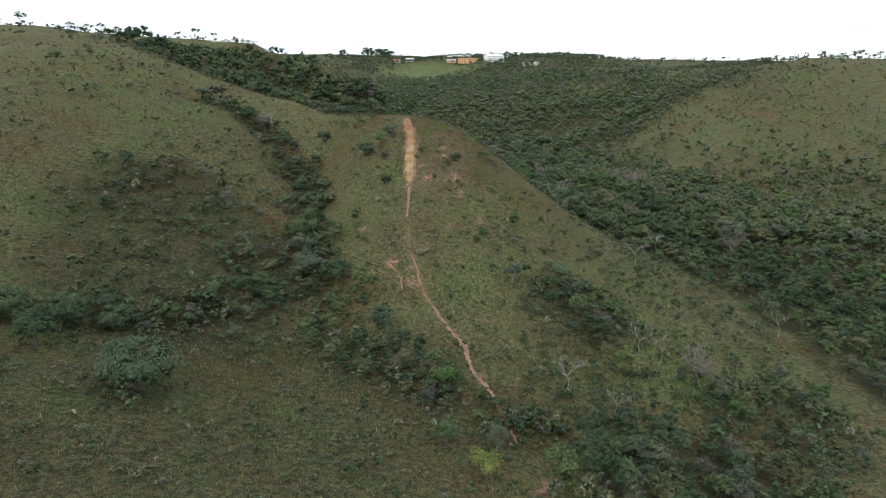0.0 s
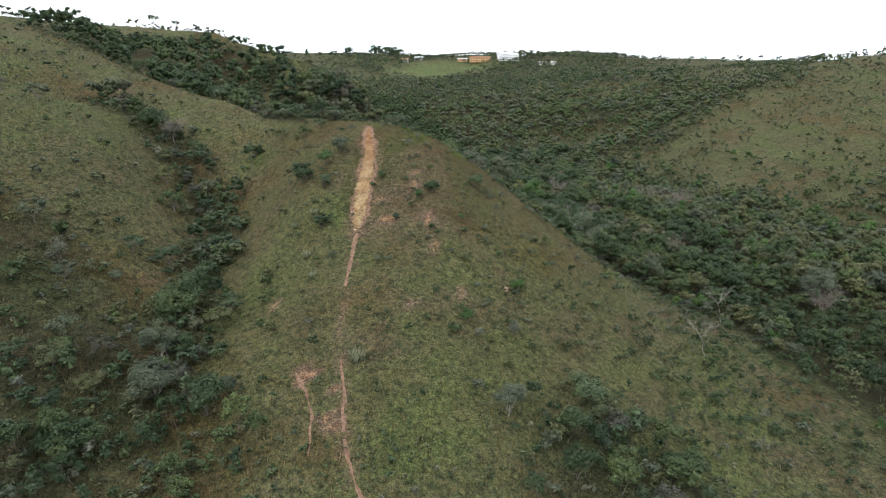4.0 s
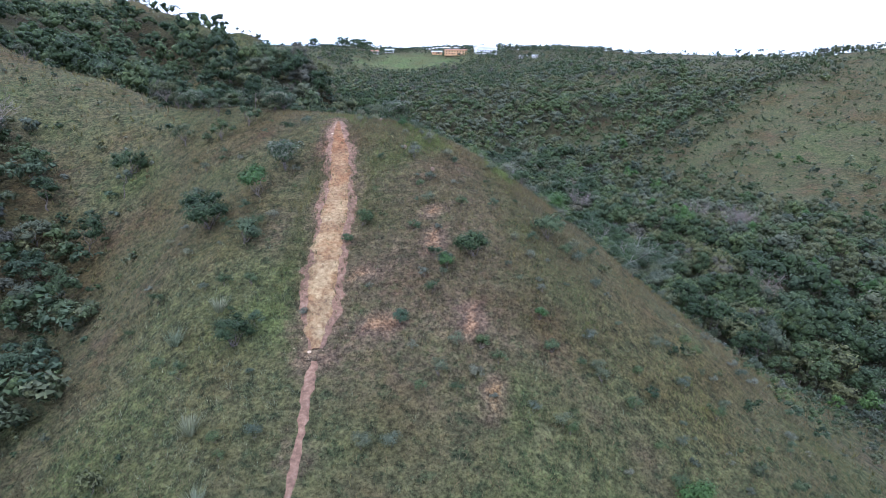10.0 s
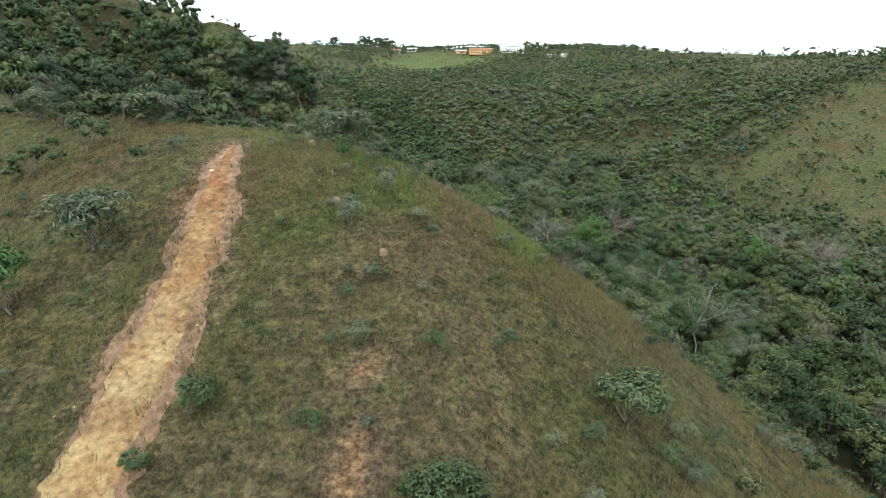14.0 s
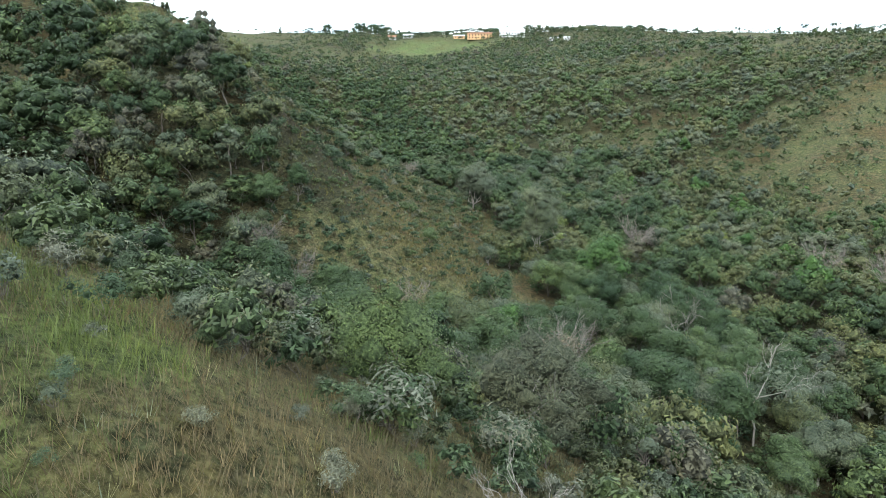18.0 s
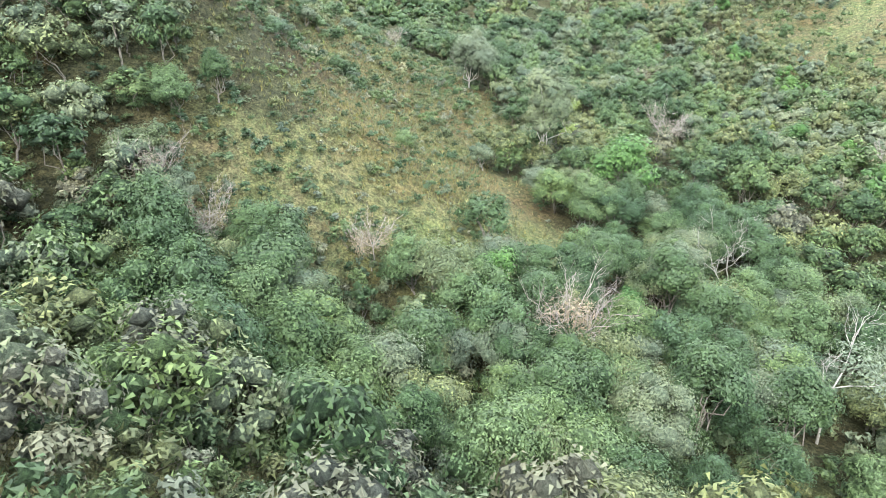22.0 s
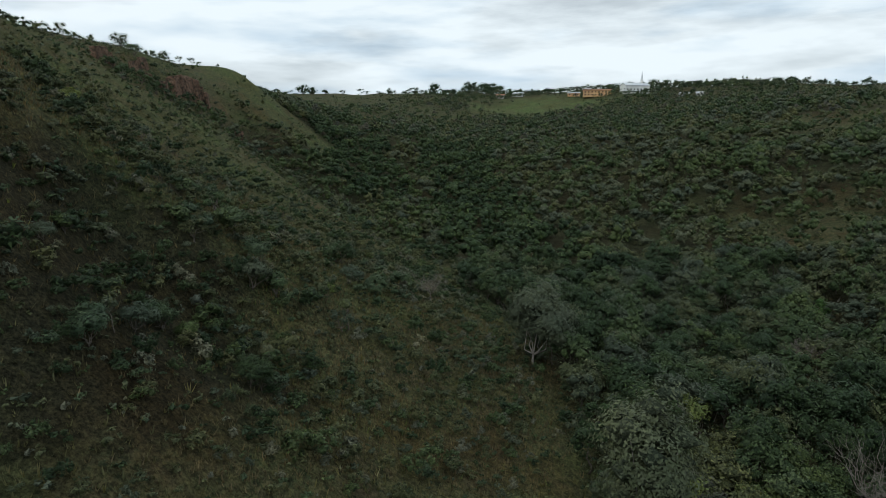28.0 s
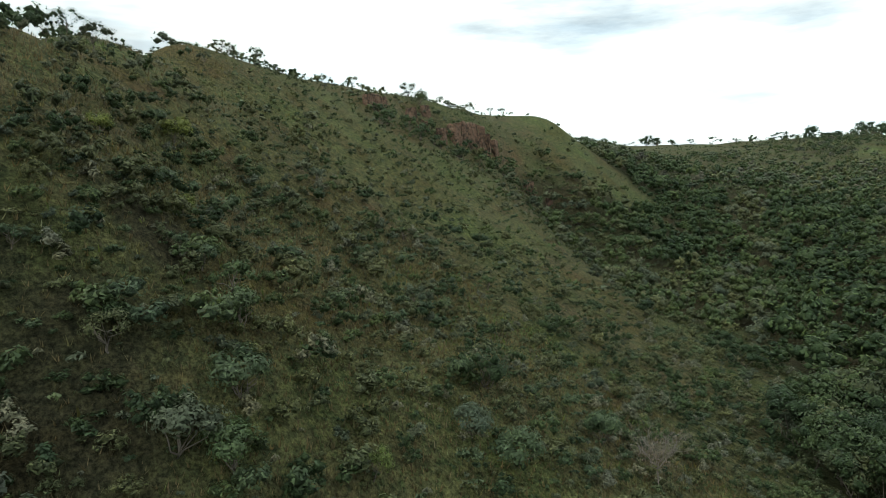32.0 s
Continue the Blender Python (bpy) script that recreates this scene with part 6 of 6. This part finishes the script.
r = np.random.default_rng(77)
rim = np.array(along([(-260, 545, 0), (-230, 560, 0), (-110, 645, 0), (0, 662, 0), (100, 604, 0), (180, 504, 0), (232, 392, 0), (242, 292, 0), (272, 190, 0), (332, 60, 0)], 3.0))[:, :2]
rim = rim[r.random(len(rim)) < np.clip(0.5 + 0.5 * ripple(rim[:, 0], rim[:, 1], 34, 58), 0.12, 0.95)]
rim = np.repeat(rim, 2, 0) + r.normal(0, 5, (2 * len(rim), 2))
rim_shapes = [with_wood(plant_shape(760 + k, 5.0, 2.0 + 0.3 * k, 7, 60, 0.42, 0.3, 0.1, 0.03, 3, 3, 0.08, 1.8, 0.3, 1), 0, mi) for k, mi in enumerate((1, 1, 3, 5))]
sown("woodland", rim_shapes, np.c_[rim, np.clip(np.exp(r.normal(-0.25, 0.35, len(rim))), 0.4, 1.5)], WOOD_MATS, "line of small savannah trees along the far rim", "woodland", r, (0.1, 0.5))
GARDEN = [(-146, 668, 11.0), (-122, 742, 12.2), (-117, 743, 11.0), (-111, 745, 12.0), (-105, 746, 11.4), (-99, 748, 11.0), (-92, 750, 10.0), (-128, 738, 6.6), (-205, 712, 6.6), (-190, 716, 5.0), (-245, 588, 9.4), (-238, 592, 6.6), (-228, 598, 5.5), (-170, 690, 5.0), (-20, 630, 5.0), (-32, 634, 6.1), (-45, 640, 5.5), (-5, 632, 5.0), (24, 622, 6.6), (30, 618, 6.1), (18, 624, 5.5), (58, 604, 5.0), (66, 600, 4.4), (75, 596, 5.0), (-85, 640, 5.0), (-66, 650, 5.0), (90, 600, 5.0), (104, 594, 4.4), (118, 588, 5.0)]
GARDEN_MORE = [(140, 575, 4.4), (155, 565, 3.9), (172, 555, 3.9), (188, 540, 4.4), (205, 520, 3.9), (222, 480, 3.9), (232, 450, 3.3), (238, 420, 3.9), (240, 390, 3.3), (243, 360, 3.3), (246, 330, 3.9), (255, 300, 3.3), (262, 260, 3.3), (272, 220, 3.9), (285, 180, 3.3), (300, 140, 3.3), (250, 310, 2.8), (236, 400, 2.8), (228, 465, 2.8), (196, 530, 2.8), (164, 560, 2.8), (128, 582, 3.3), (212, 505, 2.8), (180, 548, 3.3)]
group_of("tree", "crown", GARDEN, [unit(620 + k, 0.7, 14, 300, 0.08, 0.04, -0.6, 0.05, mass=1) for k in range(3)], BARK, [LEAF_DARK], "tall dark tree on the skyline near the village", "tree", "village trees")
group_of("tree", "crown", GARDEN_MORE, [unit(630 + k, 0.75, 11, 200, 0.09, 0.05, -0.6, 0.05, mass=1) for k in range(3)], BARK, [LEAF_DARK, LEAF_MID], "small dark tree on the far skyline", "tree", "rim trees")

# ---- the red cliff under the rim ----
def crag(x, y, w, h, seed, label):
    bm = bmesh.new()
    bmesh.ops.create_cube(bm, size=2.0)
    bmesh.ops.subdivide_edges(bm, edges=bm.edges, cuts=7, use_grid_fill=True)
    for v in bm.verts:
        p = v.co.copy()
        k = 1 + 0.30 * noise.noise(Vector((p.x * 1.5, p.y * 1.5, p.z * 0.8 + seed))) + 0.16 * noise.noise(Vector((p.x * 4, p.y * 4, p.z * 2.2 + seed)))
        v.co = Vector((p.x * k * w * (0.75 - 0.12 * p.z), p.y * k * w * (0.75 - 0.1 * p.z), p.z * h * (1 + 0.2 * noise.noise(Vector((p.x, p.y, seed))))))
    me = bpy.data.meshes.new("rock_outcrop")
    bm.to_mesh(me)
    bm.free()
    me.materials.append(CLIFF_ROCK)
    ob = tagged(new("rock_outcrop", me), label, "rock", "cliff rocks")
    ob.matrix_basis = Matrix.Translation((x, y, float(ground_z(x, y)))) @ Euler((0, 0, seed)).to_matrix().to_4x4()


CRAGS = [(-95.2, 180, 1.7, 2.6), (-95.8, 183, 1.3, 2.0), (-96.2, 192, 1.6, 2.8), (-95.4, 195.5, 1.2, 2.0), (-95.2, 200.5, 1.5, 2.4), (-96.4, 206, 1.8, 3.2), (-97.0, 209.5, 2.2, 3.8), (-97.6, 213, 2.0, 4.2), (-98.2, 216.5, 2.3, 4.4), (-98.8, 220, 1.8, 3.6), (-99.6, 224, 1.5, 3.0), (-100.5, 187, 1.4, 1.6), (-101.5, 201, 1.5, 1.8), (-95.5, 234, 1.6, 2.4), (-91.5, 238, 1.2, 1.8)]
for k, (x, y, w, h) in enumerate(CRAGS):
    crag(x, y, w, h, k * 1.3, "weathered red rock face in the cliff under the rim")

CLIFF_BUSHES = [(-88 - 10 * t + 4 * math.sin(k * 2.3), 176 + 56 * t + 2.5 * math.cos(k * 3.1), 2.2 + math.sin(k * 1.3)) for k, t in enumerate(np.linspace(0, 1, 52))]
CLIFF_BUSHES += [(-93 + 22 * t + 1.6 * math.sin(k * 2.1), 231 + 16 * t + 1.5 * math.cos(k * 1.7), 2.4 + 0.8 * math.sin(k * 1.9)) for k, t in enumerate(np.linspace(0, 1, 18))]
group_of("bush", "foliage", CLIFF_BUSHES, [unit(626 + k, 0.7, 10, 220, 0.06, 0.04, mass=1) for k in range(2)], BARK, [LEAF_DARK, LEAF_MID], "dark bush clinging to the red cliff", "bush", "cliff bushes")
RAVINE_BUSHES = [(-78 - 22 * t + 5 * math.sin(k * 2.7), 236 + 20 * t + 4.5 * math.cos(k * 1.9), 1.7 + 0.7 * math.sin(k * 1.1)) for k, t in enumerate(np.linspace(0, 1, 46))]
group_of("bush", "foliage", RAVINE_BUSHES, [unit(628 + k, 0.7, 10, 220, 0.06, 0.04, mass=1) for k in range(2)], BARK, [LEAF_DARK, LEAF_OLIVE], "dark bush on the steep brown wall of the ravine", "bush", "ravine bushes")
